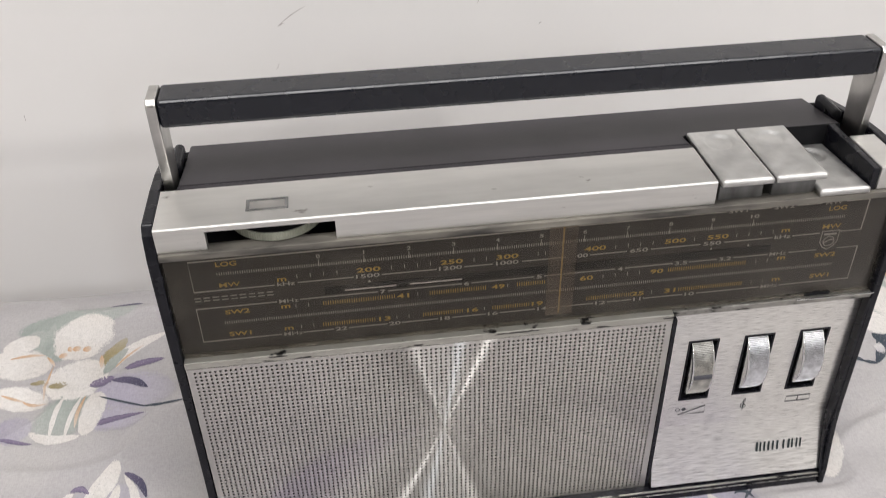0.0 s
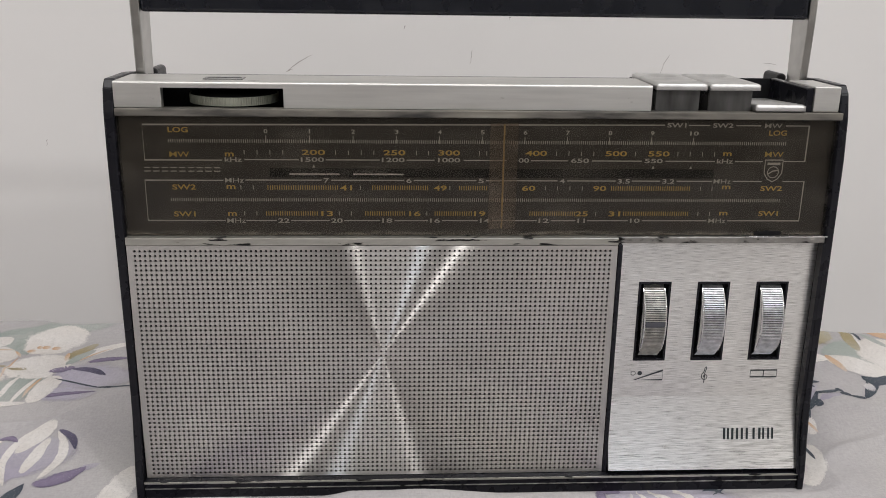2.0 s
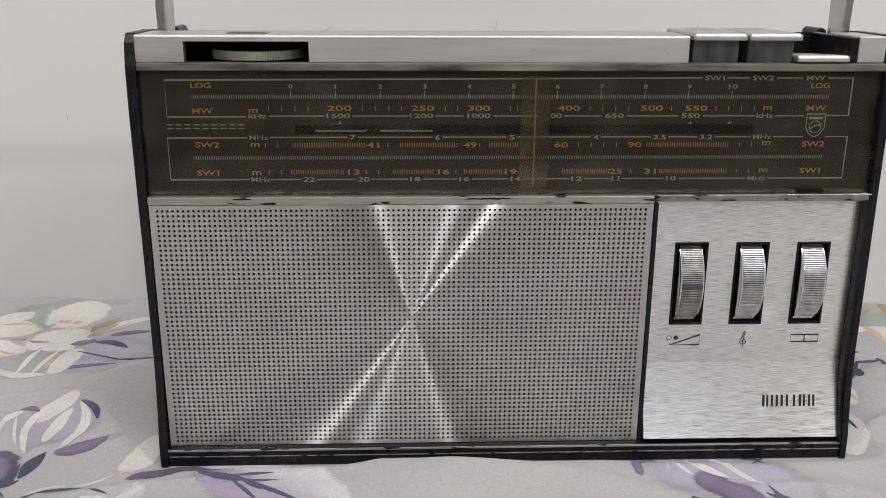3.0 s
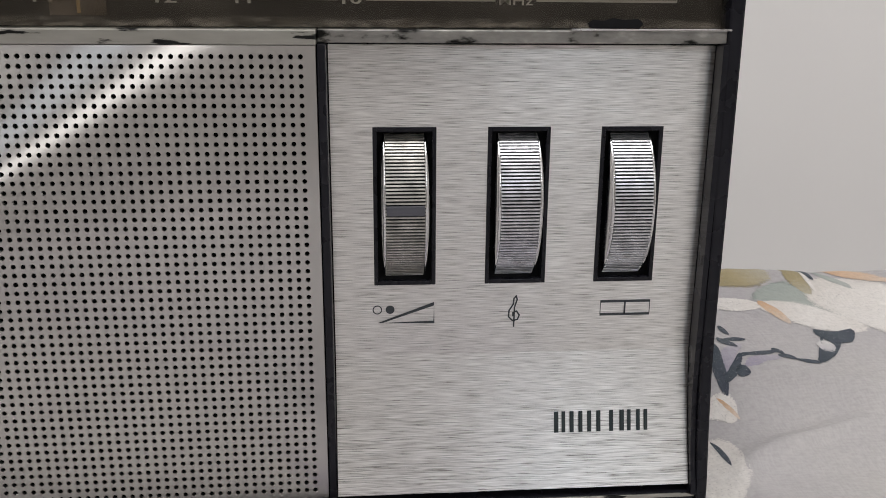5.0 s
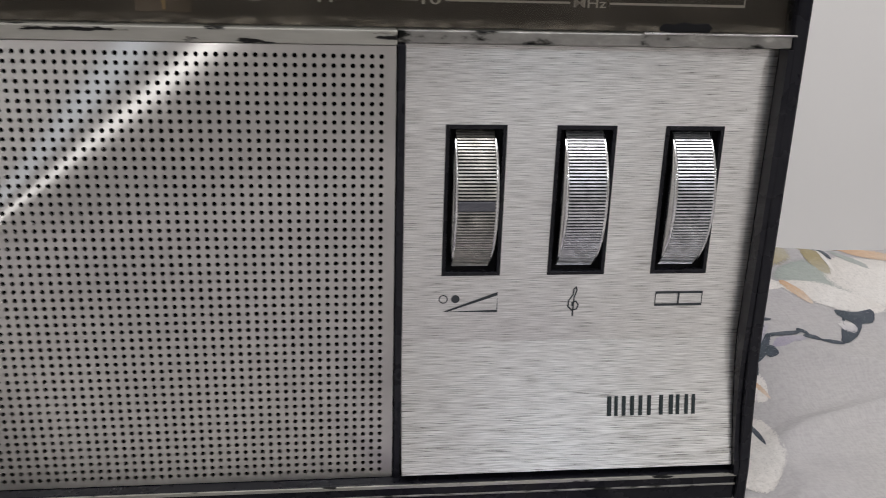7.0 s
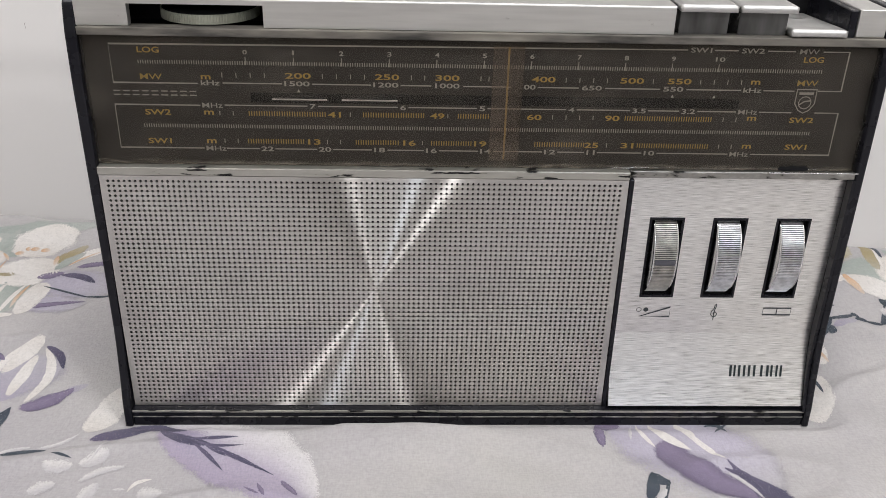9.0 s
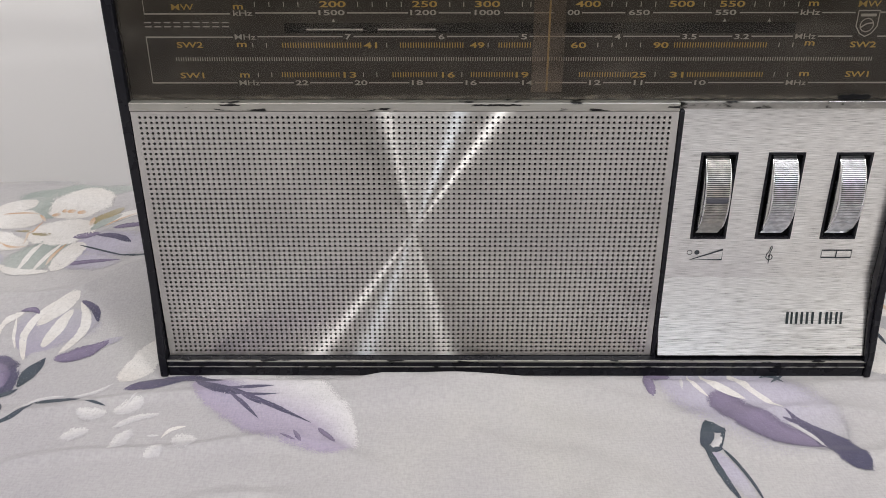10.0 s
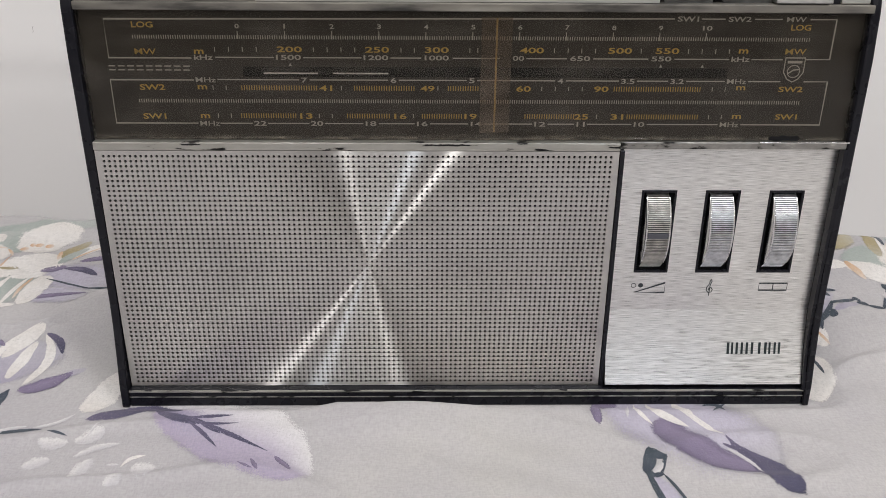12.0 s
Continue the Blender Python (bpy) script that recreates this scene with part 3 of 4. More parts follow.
petal(-138, -54, -130, -46, 1.1, WHITE_D, 2.2, 0.57, 0.65, 0.7)
petal(-144, -52, -139, -52, 0.8, PALE_D, 0.0, 0.48, 0.65, 0.7)
petal(-160, -37, -154, -21, 0.6, PALE_D, -0.3, 0.50, 0.56, 0.7)
# Long leaf by the radio's corner
petal(-165, -16, -160, 19, 6.3, WHITE_D, -1.8, 0.40, 0.42, 0.6)
petal(-135, -11, -63, -61, 18.8, LEAF_D, 5.9, 0.46, 0.36, 0.6)
petal(-135, -11, -101, -35, 7.1, VEIL_D, -1.0, 0.61, 0.45, 0.6)
petal(-163, -21, -135, -11, 4.2, DARK_D, 0.5, 0.48, 0.61, 0.7)
petal(-151, -12, -122, -16, 2.9, DARK_D, 2.0, 0.49, 0.66, 0.7)
petal(-138, -10, -109, -27, 2.8, DARK_D, -3.6, 0.59, 0.68, 0.9)
petal(-121, -23, -99, -22, 1.1, DARK_D, 0.2, 0.47, 0.78, 1)
petal(-118, -25, -96, -27, 0.8, DARK_D, -1.3, 0.49, 0.79, 1)
petal(-120, -23, -81, -45, 1.1, DARK_D, 1.0, 0.46, 0.79, 1)
petal(-119, -25, -103, -41, 0.9, DARK_D, 0.9, 0.47, 0.80, 1)
petal(-113, -27, -103, -33, 0.8, DARK_D, 0.2, 0.45, 0.80, 1)
petal(-110, -27, -101, -32, 0.5, DARK_D, 0.0, 0.49, 0.81, 1)
petal(-93, -52, -86, -56, 0.5, PURPLE_D, -0.3, 0.50, 0.77, 0.7)
petal(-88, -49, -84, -57, 0.9, PURPLE_D, -0.2, 0.58, 0.70, 0.7)
petal(-79, -47, -71, -57, 1.4, PURPLE_D, 0.0, 0.47, 0.71, 0.7)
# Large white blossom by the wall
petal(-284, 163, -212, 179, 9.4, SAGE_D, 0.0, 0.4, 0.3, 0.5)
petal(-230, 103, -181, 102, 15.8, MIST_D, 0.0, 0.45, 0.3, 0.5)
petal(-229, 83, -196, 82, 9.1, MIST_D, 0.0, 0.45, 0.31, 0.5)
petal(-278, 78, -256, 83, 10.3, LILAC_D, 0.0, 0.5, 0.3, 0.6)
petal(-251, 134, -275, 163, 8.3, SAGE_D, 0.0, 0.5, 0.36, 0.5)
petal(-268, 156, -288, 146, 8.0, WHITE_D, 0.0, 0.5, 0.44, 0.5)
petal(-262, 143, -262, 168, 2.8, SAGE_D, 0.0, 0.5, 0.47, 0.6)
petal(-247, 133, -235, 173, 16.4, WHITE_D, 1.7, 0.5, 0.5, 0.42)
petal(-256, 128, -296, 140, 11.6, WHITE_D, 0.0, 0.45, 0.52, 0.45)
petal(-252, 99, -287, 110, 7.8, WHITE_D, 0.0, 0.45, 0.5, 0.45)
petal(-234, 107, -249, 68, 13.3, SAGE_D, 0.0, 0.52, 0.46, 0.45)
petal(-226, 128, -254, 105, 15.6, WHITE_D, 0.0, 0.5, 0.6, 0.42)
petal(-225, 105, -228, 72, 6.4, WHITE_D, 0.0, 0.45, 0.62, 0.45)
petal(-243, 104, -246, 70, 1.3, WHITE_D, -2.0, 0.5, 0.64, 0.7)
petal(-234, 103, -238, 71, 1.4, WHITE_D, -1.7, 0.5, 0.64, 0.7)
petal(-246, 97, -246, 85, 0.9, WHITE_D, -0.6, 0.5, 0.64, 0.7)
petal(-258, 78, -230, 72, 3.4, WHITE_D, -3.5, 0.5, 0.66, 0.5)
petal(-228, 125, -216, 150, 5.0, OLIVE_D, 0.0, 0.42, 0.52, 0.6)
petal(-254, 111, -244, 114, 3.8, OLIVE_D, 0.0, 0.5, 0.7, 0.6)
petal(-265, 115, -256, 117, 2.9, OLIVE_D, 0.0, 0.5, 0.66, 0.6)
petal(-230, 115, -192, 151, 4.2, WHITE_D, 4.0, 0.55, 0.66, 0.7)
petal(-225, 118, -214, 140, 3.7, SAGE_D, 0.9, 0.5, 0.68, 0.6)
petal(-219, 122, -203, 146, 1.2, WHITE_D, 1.3, 0.5, 0.7, 0.7)
petal(-232, 110, -218, 115, 3.9, PURPLE_D, 0.0, 0.5, 0.6, 0.6)
petal(-220, 113, -198, 104, 2.8, DARK_D, 2.5, 0.5, 0.64, 0.6)
petal(-214, 121, -191, 127, 2.9, PURPLE_D, 1.0, 0.45, 0.62, 0.6)
petal(-225, 101, -196, 89, 0.8, SLATE_D, -0.4, 0.5, 0.78, 0.5)
petal(-199, 90, -177, 92, 1.0, SLATE_D, -0.9, 0.5, 0.79, 0.5)
petal(-228, 79, -197, 85, 2.2, PURPLE_D, 0.5, 0.35, 0.62, 0.7)
petal(-274, 74, -254, 70, 1.3, PURPLE_D, 0.0, 0.5, 0.55, 0.6)
petal(-232, 181, -211, 183, 1.8, DARK_D, 0.0, 0.6, 0.55, 0.6)
petal(-254, 138, -249, 139, 2.3, ORANGE_D, 0.0, 0.5, 0.9, 0.5)
petal(-250, 143, -247, 144, 2.4, ORANGE_D, 0.0, 0.5, 0.9, 0.5)
petal(-247, 143, -242, 144, 2.6, ORANGE_D, 0.0, 0.5, 0.9, 0.5)
petal(-241, 142, -236, 143, 2.8, ORANGE_D, 0.0, 0.5, 0.9, 0.5)
petal(-283, 140, -261, 140, 1.3, ORANGE_D, 1.1, 0.5, 0.88, 0.7)
petal(-261, 139, -254, 129, 0.9, ORANGE_D, 0.3, 0.5, 0.88, 0.7)
petal(-229, 136, -227, 124, 1.4, ORANGE_D, 0.0, 0.5, 0.88, 0.7)
petal(-255, 131, -255, 101, 0.8, ORANGE_D, -1.0, 0.6, 0.88, 0.7)
petal(-280, 109, -264, 102, 0.9, ORANGE_D, 0.0, 0.5, 0.88, 0.7)
petal(-267, 103, -252, 99, 1.2, ORANGE_D, -1.7, 0.5, 0.88, 0.7)
petal(-232, 103, -234, 78, 1.1, ORANGE_D, -1.3, 0.5, 0.88, 0.7)
petal(-219, 123, -204, 141, 1.0, ORANGE_D, 1.5, 0.5, 0.88, 0.7)
# Broad violet leaf in front
petal(57, -8, 125, -57, 27.7, MIST_D, 3.9, 0.52, 0.31, 0.55)
petal(84, -8, 125, -53, 15.7, MIST_D, 2.7, 0.48, 0.38, 0.55)
petal(78, -24, 115, -58, 9.0, PURPLE_D, -6.2, 0.40, 0.62, 0.5)
petal(104, -35, 126, -71, 6.2, DARK_D, 0.6, 0.68, 0.69, 0.7)
petal(102, -40, 114, -53, 1.3, DARK_D, 2.7, 0.45, 0.74, 0.8)
petal(103, -42, 114, -59, 1.1, PALE_D, 1.6, 0.44, 0.80, 0.8)
petal(78, -8, 92, -29, 2.5, WHITE_D, -2.9, 0.53, 0.65, 0.7)
petal(89, -10, 105, -36, 1.7, WHITE_D, -0.6, 0.54, 0.65, 0.7)
petal(90, -8, 96, -20, 2.3, WHITE_D, -0.2, 0.47, 0.66, 0.7)
petal(73, -8, 77, -28, 1.2, WHITE_D, -2.2, 0.60, 0.67, 0.7)
petal(71, -8, 67, -24, 0.8, PALE_D, -0.6, 0.69, 0.60, 0.7)
petal(56, -5, 54, -29, 2.3, PURPLE_D, -0.7, 0.66, 0.61, 0.5)
petal(57, -6, 65, -11, 6.5, PURPLE_D, -4.2, 0.54, 0.65, 0.45)
# Teal bud and stalk
petal(71, -45, 67, -59, 2.4, SLATE_D, 1.0, 0.53, 0.72, 0.55)
petal(71, -46, 77, -52, 2.0, SLATE_D, -0.9, 0.51, 0.74, 0.55)
petal(77, -50, 73, -60, 0.8, SLATE_D, -0.1, 0.51, 0.77, 0.5)
petal(67, -57, 74, -60, 1.8, SLATE_D, -1.4, 0.47, 0.80, 0.5)
petal(75, -54, 70, -59, 1.4, PALE_D, 0.3, 0.51, 0.94, 0.5)
petal(70, -60, 78, -88, 3.6, MIST_D, 0.3, 0.50, 0.55, 0.4)
petal(68, -58, 73, -88, 1.3, SLATE_D, -0.4, 0.43, 0.75, 0.4)
petal(74, -60, 81, -88, 0.7, SLATE_D, 1.4, 0.37, 0.80, 0.4)
petal(103, -10, 111, -12, 1.2, SLATE_D, 2.6, 0.51, 0.67, 0.7)
petal(106, -16, 114, -8, 0.7, SLATE_D, 0.6, 0.57, 0.64, 0.7)
petal(108, -5, 112, -15, 1.0, SLATE_D, 0.3, 0.37, 0.69, 0.7)
# Olive and white blossom behind the radio
petal(215, 113, 238, 86, 13.9, SAGE_D, 0, 0.36, 0.33, 0.5)
petal(196, 122, 225, 127, 10.7, OLIVE_D, 0, 0.55, 0.36, 0.45)
petal(233, 134, 232, 104, 3.6, OLIVE_D, 0, 0.5, 0.46, 0.5)
petal(238, 117, 270, 65, 17.6, WHITE_D, 0, 0.4, 0.44, 0.5)
petal(208, 98, 240, 77, 8.8, WHITE_D, 0, 0.5, 0.5, 0.5)
petal(187, 101, 210, 96, 5.8, WHITE_D, 0, 0.5, 0.52, 0.5)
petal(210, 101, 214, 81, 2.5, ORANGE_D, 0, 0.45, 0.65, 0.6)
petal(248, 134, 274, 108, 5.7, ORANGE_D, 0, 0.5, 0.66, 0.6)
petal(243, 127, 249, 106, 2.9, SAGE_D, 0, 0.5, 0.62, 0.6)
petal(239, 134, 238, 115, 1.4, SLATE_D, 0, 0.4, 0.73, 0.6)
petal(237, 127, 235, 105, 0.8, WHITE_D, 0, 0.5, 0.7, 0.6)
# Dark tangled stalk
petal(177, 49, 191, 69, 2.5, LILAC_D, 1.3, 0.47, 0.41, 0.5)
petal(186, 54, 202, 61, 2.3, LILAC_D, -0.3, 0.48, 0.43, 0.5)
petal(180, 74, 176, 42, 1.8, SLATE_D, 0.7, 0.53, 0.62, 0.5)
petal(184, 73, 188, 65, 2.2, SLATE_D, -0.8, 0.55, 0.66, 0.6)
petal(184, 70, 194, 72, 1.3, SLATE_D, 0.9, 0.55, 0.69, 0.6)
petal(188, 82, 189, 75, 1.1, SLATE_D, -0.2, 0.47, 0.70, 0.6)
petal(178, 48, 187, 60, 1.5, SLATE_D, -0.5, 0.46, 0.72, 0.6)
petal(183, 53, 187, 51, 2.3, SLATE_D, -0.0, 0.41, 0.75, 0.6)
petal(185, 58, 202, 65, 1.4, SLATE_D, -0.4, 0.52, 0.77, 0.5)
petal(200, 66, 203, 62, 1.1, SLATE_D, 0.3, 0.38, 0.80, 0.5)
petal(200, 61, 206, 59, 1.6, SLATE_D, 0.5, 0.49, 0.79, 0.5)
petal(205, 59, 213, 56, 1.2, SLATE_D, -0.2, 0.53, 0.74, 0.5)
petal(219, 74, 234, 77, 4.5, SLATE_D, -3.9, 0.26, 0.71, 0.5)
petal(212, 56, 226, 71, 2.1, SLATE_D, -0.4, 0.46, 0.73, 0.5)
petal(222, 75, 212, 56, 0.6, SLATE_D, 0.0, 0.52, 0.76, 0.5)
petal(216, 66, 222, 66, 3.9, PALE_D, -0.2, 0.46, 0.94, 0.5)
petal(166, 41, 176, 33, 5.3, WHITE_D, 3.1, 0.50, 0.63, 0.6)
petal(173, 43, 177, 33, 0.8, ORANGE_D, 0.2, 0.50, 0.74, 0.6)
# White petal at the radio's foot
petal(168, 27, 156, -8, 9, WHITE_D, -2, 0.5, 0.6, 0.5)
petal(165, 26, 166, 12, 0.8, SLATE_D, 0.7, 0.47, 0.84, 0.7)

# ---- the radio ----
radio = tagged(new("portable_radio"), "vintage silver and black portable radio on the bed sheet", "radio")

body = box(-147.4, 147.4, 2.6, 73, -1.6, 166.5, 1.0)
part("cabinet", body, MATT, radio, "black plastic cabinet")
top = bmesh.new()
outline = [(-141.4, 28.5), (67.5, 28.5), (67.5, 37), (138.2, 37), (138.2, 72), (-141.4, 72)]
lo = [top.verts.new(Vector((x, y, 166)) * MM) for x, y in outline]
hi = [top.verts.new(Vector((x, y, 180.6 - (y - 25) * 0.135)) * MM) for x, y in outline]
top.faces.new(lo)
top.faces.new(hi)
for i in range(6):
    top.faces.new((lo[i], lo[(i + 1) % 6], hi[(i + 1) % 6], hi[i]))
bmesh.ops.recalc_face_normals(top, faces=top.faces)
bmesh.ops.bevel(top, geom=top.edges[:], offset=0.7 * MM, segments=2, profile=0.5, affect="EDGES")
part("key_well", box(67.7, 137.2, 36.1, 36.9, 166, 179.7, 0.2), MATT, radio)
cover = part("top_cover", top, SLAB, radio, "dark grained plastic top cover")
part("cover_lip", box(-141.4, 67.5, 25.2, 28.0, 166, 180.3, 0.4), SLAB, cover)

side_outline = [(-10, -2), (-9.6, 8), (-7.4, 22), (-5.6, 36), (-4.8, 48), (-4.4, 70), (-4.2, 150), (-3.4, 168), (-1.4, 177.5), (1.6, 181), (26, 181), (40, 180), (71, 174.5), (74, 171), (74, -2)]
for s, inner, outer in ((-1, 147.5, 151.8), (1, 147.5, 151.3)):
    flank = prism(side_outline, "x", s * inner, s * outer, 0.6)
    for v in flank.verts:
        v.co.x -= s * 1.0 * MM * max(0.0, 1 - v.co.z / 0.18) * (abs(v.co.x) > 0.149)
        if s > 0:
            v.co.x -= 1.7 * MM * max(0.0, (v.co.z - 0.12) / 0.06)
    part("side_panel", flank, BLACK, radio, "glossy black side panel")
    lug = 141.8 if s < 0 else 138.6
    part("hinge_lug", box(*sorted((s * lug, s * (lug + 4.4))), 44.4, 63, 160, 181, 2.1, 4), BLACK, radio)
part("panel_edge", prism([(-0.3 - math.hypot(chin(z), 4.1), z) for z in (6, 12, 18, 24, 30, 36, 42, 48, 114.2)] + [(2.4, 114.2), (2.4, 6)], "x", 146.15, 147.4), BLACK, radio, "dark edge beside the control panel")

# Silver strip over the dial, with the opening for the tuning wheel
strip = bmesh.new()
fold = [(1.4, 178.2), (25, 178.2), (25, 180.4)] + [(-1.5 - 0.9 * math.sin(a * math.pi / 10), 179.5 + 0.9 * math.cos(a * math.pi / 10)) for a in range(6)]
for xa, xb, foot in ((-147.4, -129, 170.2), (-129, -81, 178.0), (-81, 67.4, 170.2)):
    piece = bpy.data.meshes.new("piece")
    own = prism(fold + [(-2.4, foot), (1.4, foot)], "x", xa, xb)
    own.to_mesh(piece)
    own.free()
    strip.from_mesh(piece)
    bpy.data.meshes.remove(piece)
top_strip = part("top_strip", strip, SATIN, radio, "satin silver strip")
rim = box(-114, -98, 5.6, 6.6, 180.3, 180.75, 0.15)
box(-114, -98, 12.4, 13.4, 180.3, 180.75, 0.15, bm=rim)
box(-114, -112.6, 6.6, 12.4, 180.3, 180.75, 0.15, bm=rim)
box(-99.4, -98, 6.6, 12.4, 180.3, 180.75, 0.15, bm=rim)
meter = part("battery_window", rim, KEYBLOCK, top_strip, "small dark framed indicator window")
part("indicator_pane", box(-112.6, -99.4, 6.6, 12.4, 180.2, 180.45), ARM, top_strip)
part("well_side", box(131.6, 134.6, -2.0, 36.0, 166, 179.9, 0.4), BLACK, radio)
cap = box(134.8, 145.7, -2.4, 24.0, 170.2, 180.4, 0.4)
part("end_cap", cap, SATIN, radio, "satin silver end cap")
part("pivot_cover", box(-147.3, -141.7, 25.4, 73, 160, 171, 0.6), MATT, radio)
part("pivot_cover", box(138.5, 147.3, 25.4, 73, 160, 171, 0.6), MATT, radio)

tuner = part("tuning_wheel", wheel("z", (-103.5, 17.0, 172.3), 18.2, 3.4, 110, 0.25), WHEEL, radio, "ivory plastic tuning wheel")
part("wheel_rim", lathe("z", (-103.5, 17.0, 172.3), [(17.6, 1.75), (17.4, 2.0), (15, 2.1)]), MATT, tuner, smooth=False)

# Three band keys; the last one is pressed in


def key_plate(x0):
    bm = bmesh.new()
    nx, ny = 22, 40
    w, d = 20.6, 40.5
    rows = []
    for j in range(ny + 1):
        row = []
        for i in range(nx + 1):
            x, y = w * i / nx, d * j / ny
            r = math.hypot(x - w / 2, (y - 30.5) * 1.05) / 6.6
            dip = -1.15 * min(1.0, (1 - r) / 0.16) if r < 1 else 0.0
            edge = min(x, w - x, y, d - y)
            soft = -0.5 * (1 - edge / 0.8) if edge < 0.8 else 0
            row.append(bm.verts.new(Vector((x0 + x, -4.5 + y, 181.6 + dip + soft)) * MM))
        rows.append(row)
    for a, b in zip(rows, rows[1:]):
        for i in range(nx):
            bm.faces.new((a[i], a[i + 1], b[i + 1], b[i]))
    rim_top = rows[0] + [r[-1] for r in rows[1:]] + rows[-1][-2::-1] + [r[0] for r in rows[-2:0:-1]]
    low = [bm.verts.new((v.co.x, v.co.y, 178.9 * MM)) for v in rim_top]
    n = len(low)
    for i in range(n):
        bm.faces.new((rim_top[i], rim_top[(i + 1) % n], low[(i + 1) % n], low[i]))
    bm.faces.new(low)
    return bm


for i in range(3):
    dz = -8.6 if i == 2 else 0
    x0 = 110.2 if i == 2 else 68.6 + 21.9 * i
    key = part("band_key", key_plate(x0), KEYMETAL, radio, "pressed-in metal band key" if i == 2 else "worn metal band key with a round dimple", smooth=True)
    blk = part("key_block", box(x0 + 1.2, x0 + 19.4, 2.8 if i == 2 else 0.4, 34, 177 if i == 2 else 166.8, 178.8, 0.4), KEYBLOCK, key)
    if i == 2:
        hinge = Matrix.Translation(Vector((0, -4.5, 178.9)) * MM)
        key.matrix_basis = Matrix.Translation((0, 0, (dz + 0.4) * MM)) @ hinge @ pose(0, 0, 0, -3.5) @ hinge.inverted()

# Dial: printed plate, cursor and clear front
dial = part("dial_plate", box(-147.2, 147.2, 0.5, 2.5, 117.2, 166.9), DIAL, radio, "dark brown printed tuning dial")
slot = part("cursor_slot", box(-88, 97, 0.28, 0.45, 141.6, 145.4), MATT, dial)
part("cursor_rail", box(-80, -59.5, 0.05, 0.25, 142.7, 143.3), CHROME, dial)
part("cursor_rail", box(-54, -33, 0.05, 0.25, 142.7, 143.3), CHROME, dial)


def strokes(name, lines, mat, y=0.3):
    bm = bmesh.new()
    for pts, w, closed in lines:
        ribbon(pts, w, y, closed, bm)
    return part(name, bm, mat, dial)


W = 0.46
strokes("upper_frame_line", [([(74.5, 164), (-138, 163), (-138, 148.6), (-107, 148.6)], W, False), ([(84.5, 164), (93.5, 164)], W, False), ([(104.5, 164), (115, 164)], W, False), ([(125.5, 164), (135.5, 164), (135.5, 149), (126.5, 149)], W, False)], RULE)
strokes("kilohertz_line", [([(a, 148.9), (b, 148.9)], W, False) for a, b in ((-98, -76), (-65, -43), (-32, -20.5), (-8.5, 9.5), (19.5, 35), (45, 66), (76, 97), (105.5, 117.5))], RULE)
strokes("short_wave_line", [([(-107, 140.2), (-138.6, 140.2), (-138.6, 123.2), (-107, 123.2)], W, False)] + [([(a, 140.4), (b, 140.4)], W, False) for a, b in ((-98, -67), (-63, -33), (-29, -3), (1, 31), (35, 55.5), (62.5, 74.5), (81.5, 96.5), (105.5, 118))] + [([(127, 140.4), (136.3, 140.4), (136.3, 123.2), (105, 123.2)], W, False)], RULE)
strokes("megahertz_line", [([(a, 123.2), (b, 123.2)], W, False) for a, b in ((-98.5, -86), (-80, -64), (-58, -43), (-37, -23), (-17, -2), (4, 23), (29, 39.5), (44.5, 62), (68, 96))], RULE)


def tick_row(name, x0, x1, step, z0, z1, mat, w=0.32):
    bm = bmesh.new()
    for i in range(int((x1 - x0) / step) + 1):
        x = x0 + i * step
        bm.faces.new([bm.verts.new(Vector((x + a * w / 2, 0.3, z)) * MM) for a, z in ((-1, z0), (1, z0), (1, z1), (-1, z1))])
    return part(name, bm, mat, dial)


tick_row("log_ticks", -128, 126.4, 0.88, 155.8, 157.2, PRINT)
tick_row("log_ticks", -89, 88, 17.6, 155.8, 158.8, PRINT)
tick_row("wave_ticks", -128.6, 127, 0.88, 131.4, 132.8, PRINT)
for a, b in ((-89, -60.5), (-46, -22.5), (-10, 1.5), (54, 88)):
    tick_row("metre_ticks", a, b, 0.95, 136.3, 138.2, AMBER)
for a, b in ((-90, -68.5), (-49, -32.5), (-20, -4.5), (20, 39), (60, 88)):
    tick_row("metre_ticks", a, b, 0.95, 125.3, 127.2, AMBER)
for a, b, s in ((-98, -78, 5.2), (-61, -42, 5.2), (-28, -22, 5), (-2, 1, 3), (30, 48, 5.2), (63, 66, 4), (81, 98, 5.2)):
    tick_row("band_ticks", a, b, s, 151, 152.8, PRINT)
for a, b, s, z in ((-100, -93, 5, 136.4), (-51, -50, 5, 136.4), (-14, -13, 5, 136.4), (26, 44, 5.2, 136.4), (92, 98, 5, 136.4), (-99, -93, 5, 125.4), (-60, -53, 5, 125.4), (-23.5, -23, 5, 125.4), (48, 49, 5, 125.4), (92, 98, 5, 125.4)):
    tick_row("band_ticks", a, b, s, z, z + 1.7, PRINT)

WORDS = []


def lettering(name, text, x, z, wide, high, mat):
    """A printed word or number of the given size, centred at x, z."""
    cu = bpy.data.curves.new("word", "FONT")
    cu.body, cu.resolution_u, cu.offset = text, 3, 0.004 if "M" in text else 0.018
    ob = bpy.data.objects.new("word", cu)
    scene.collection.objects.link(ob)
    WORDS.append((name, ob, x, z, wide, high, mat))


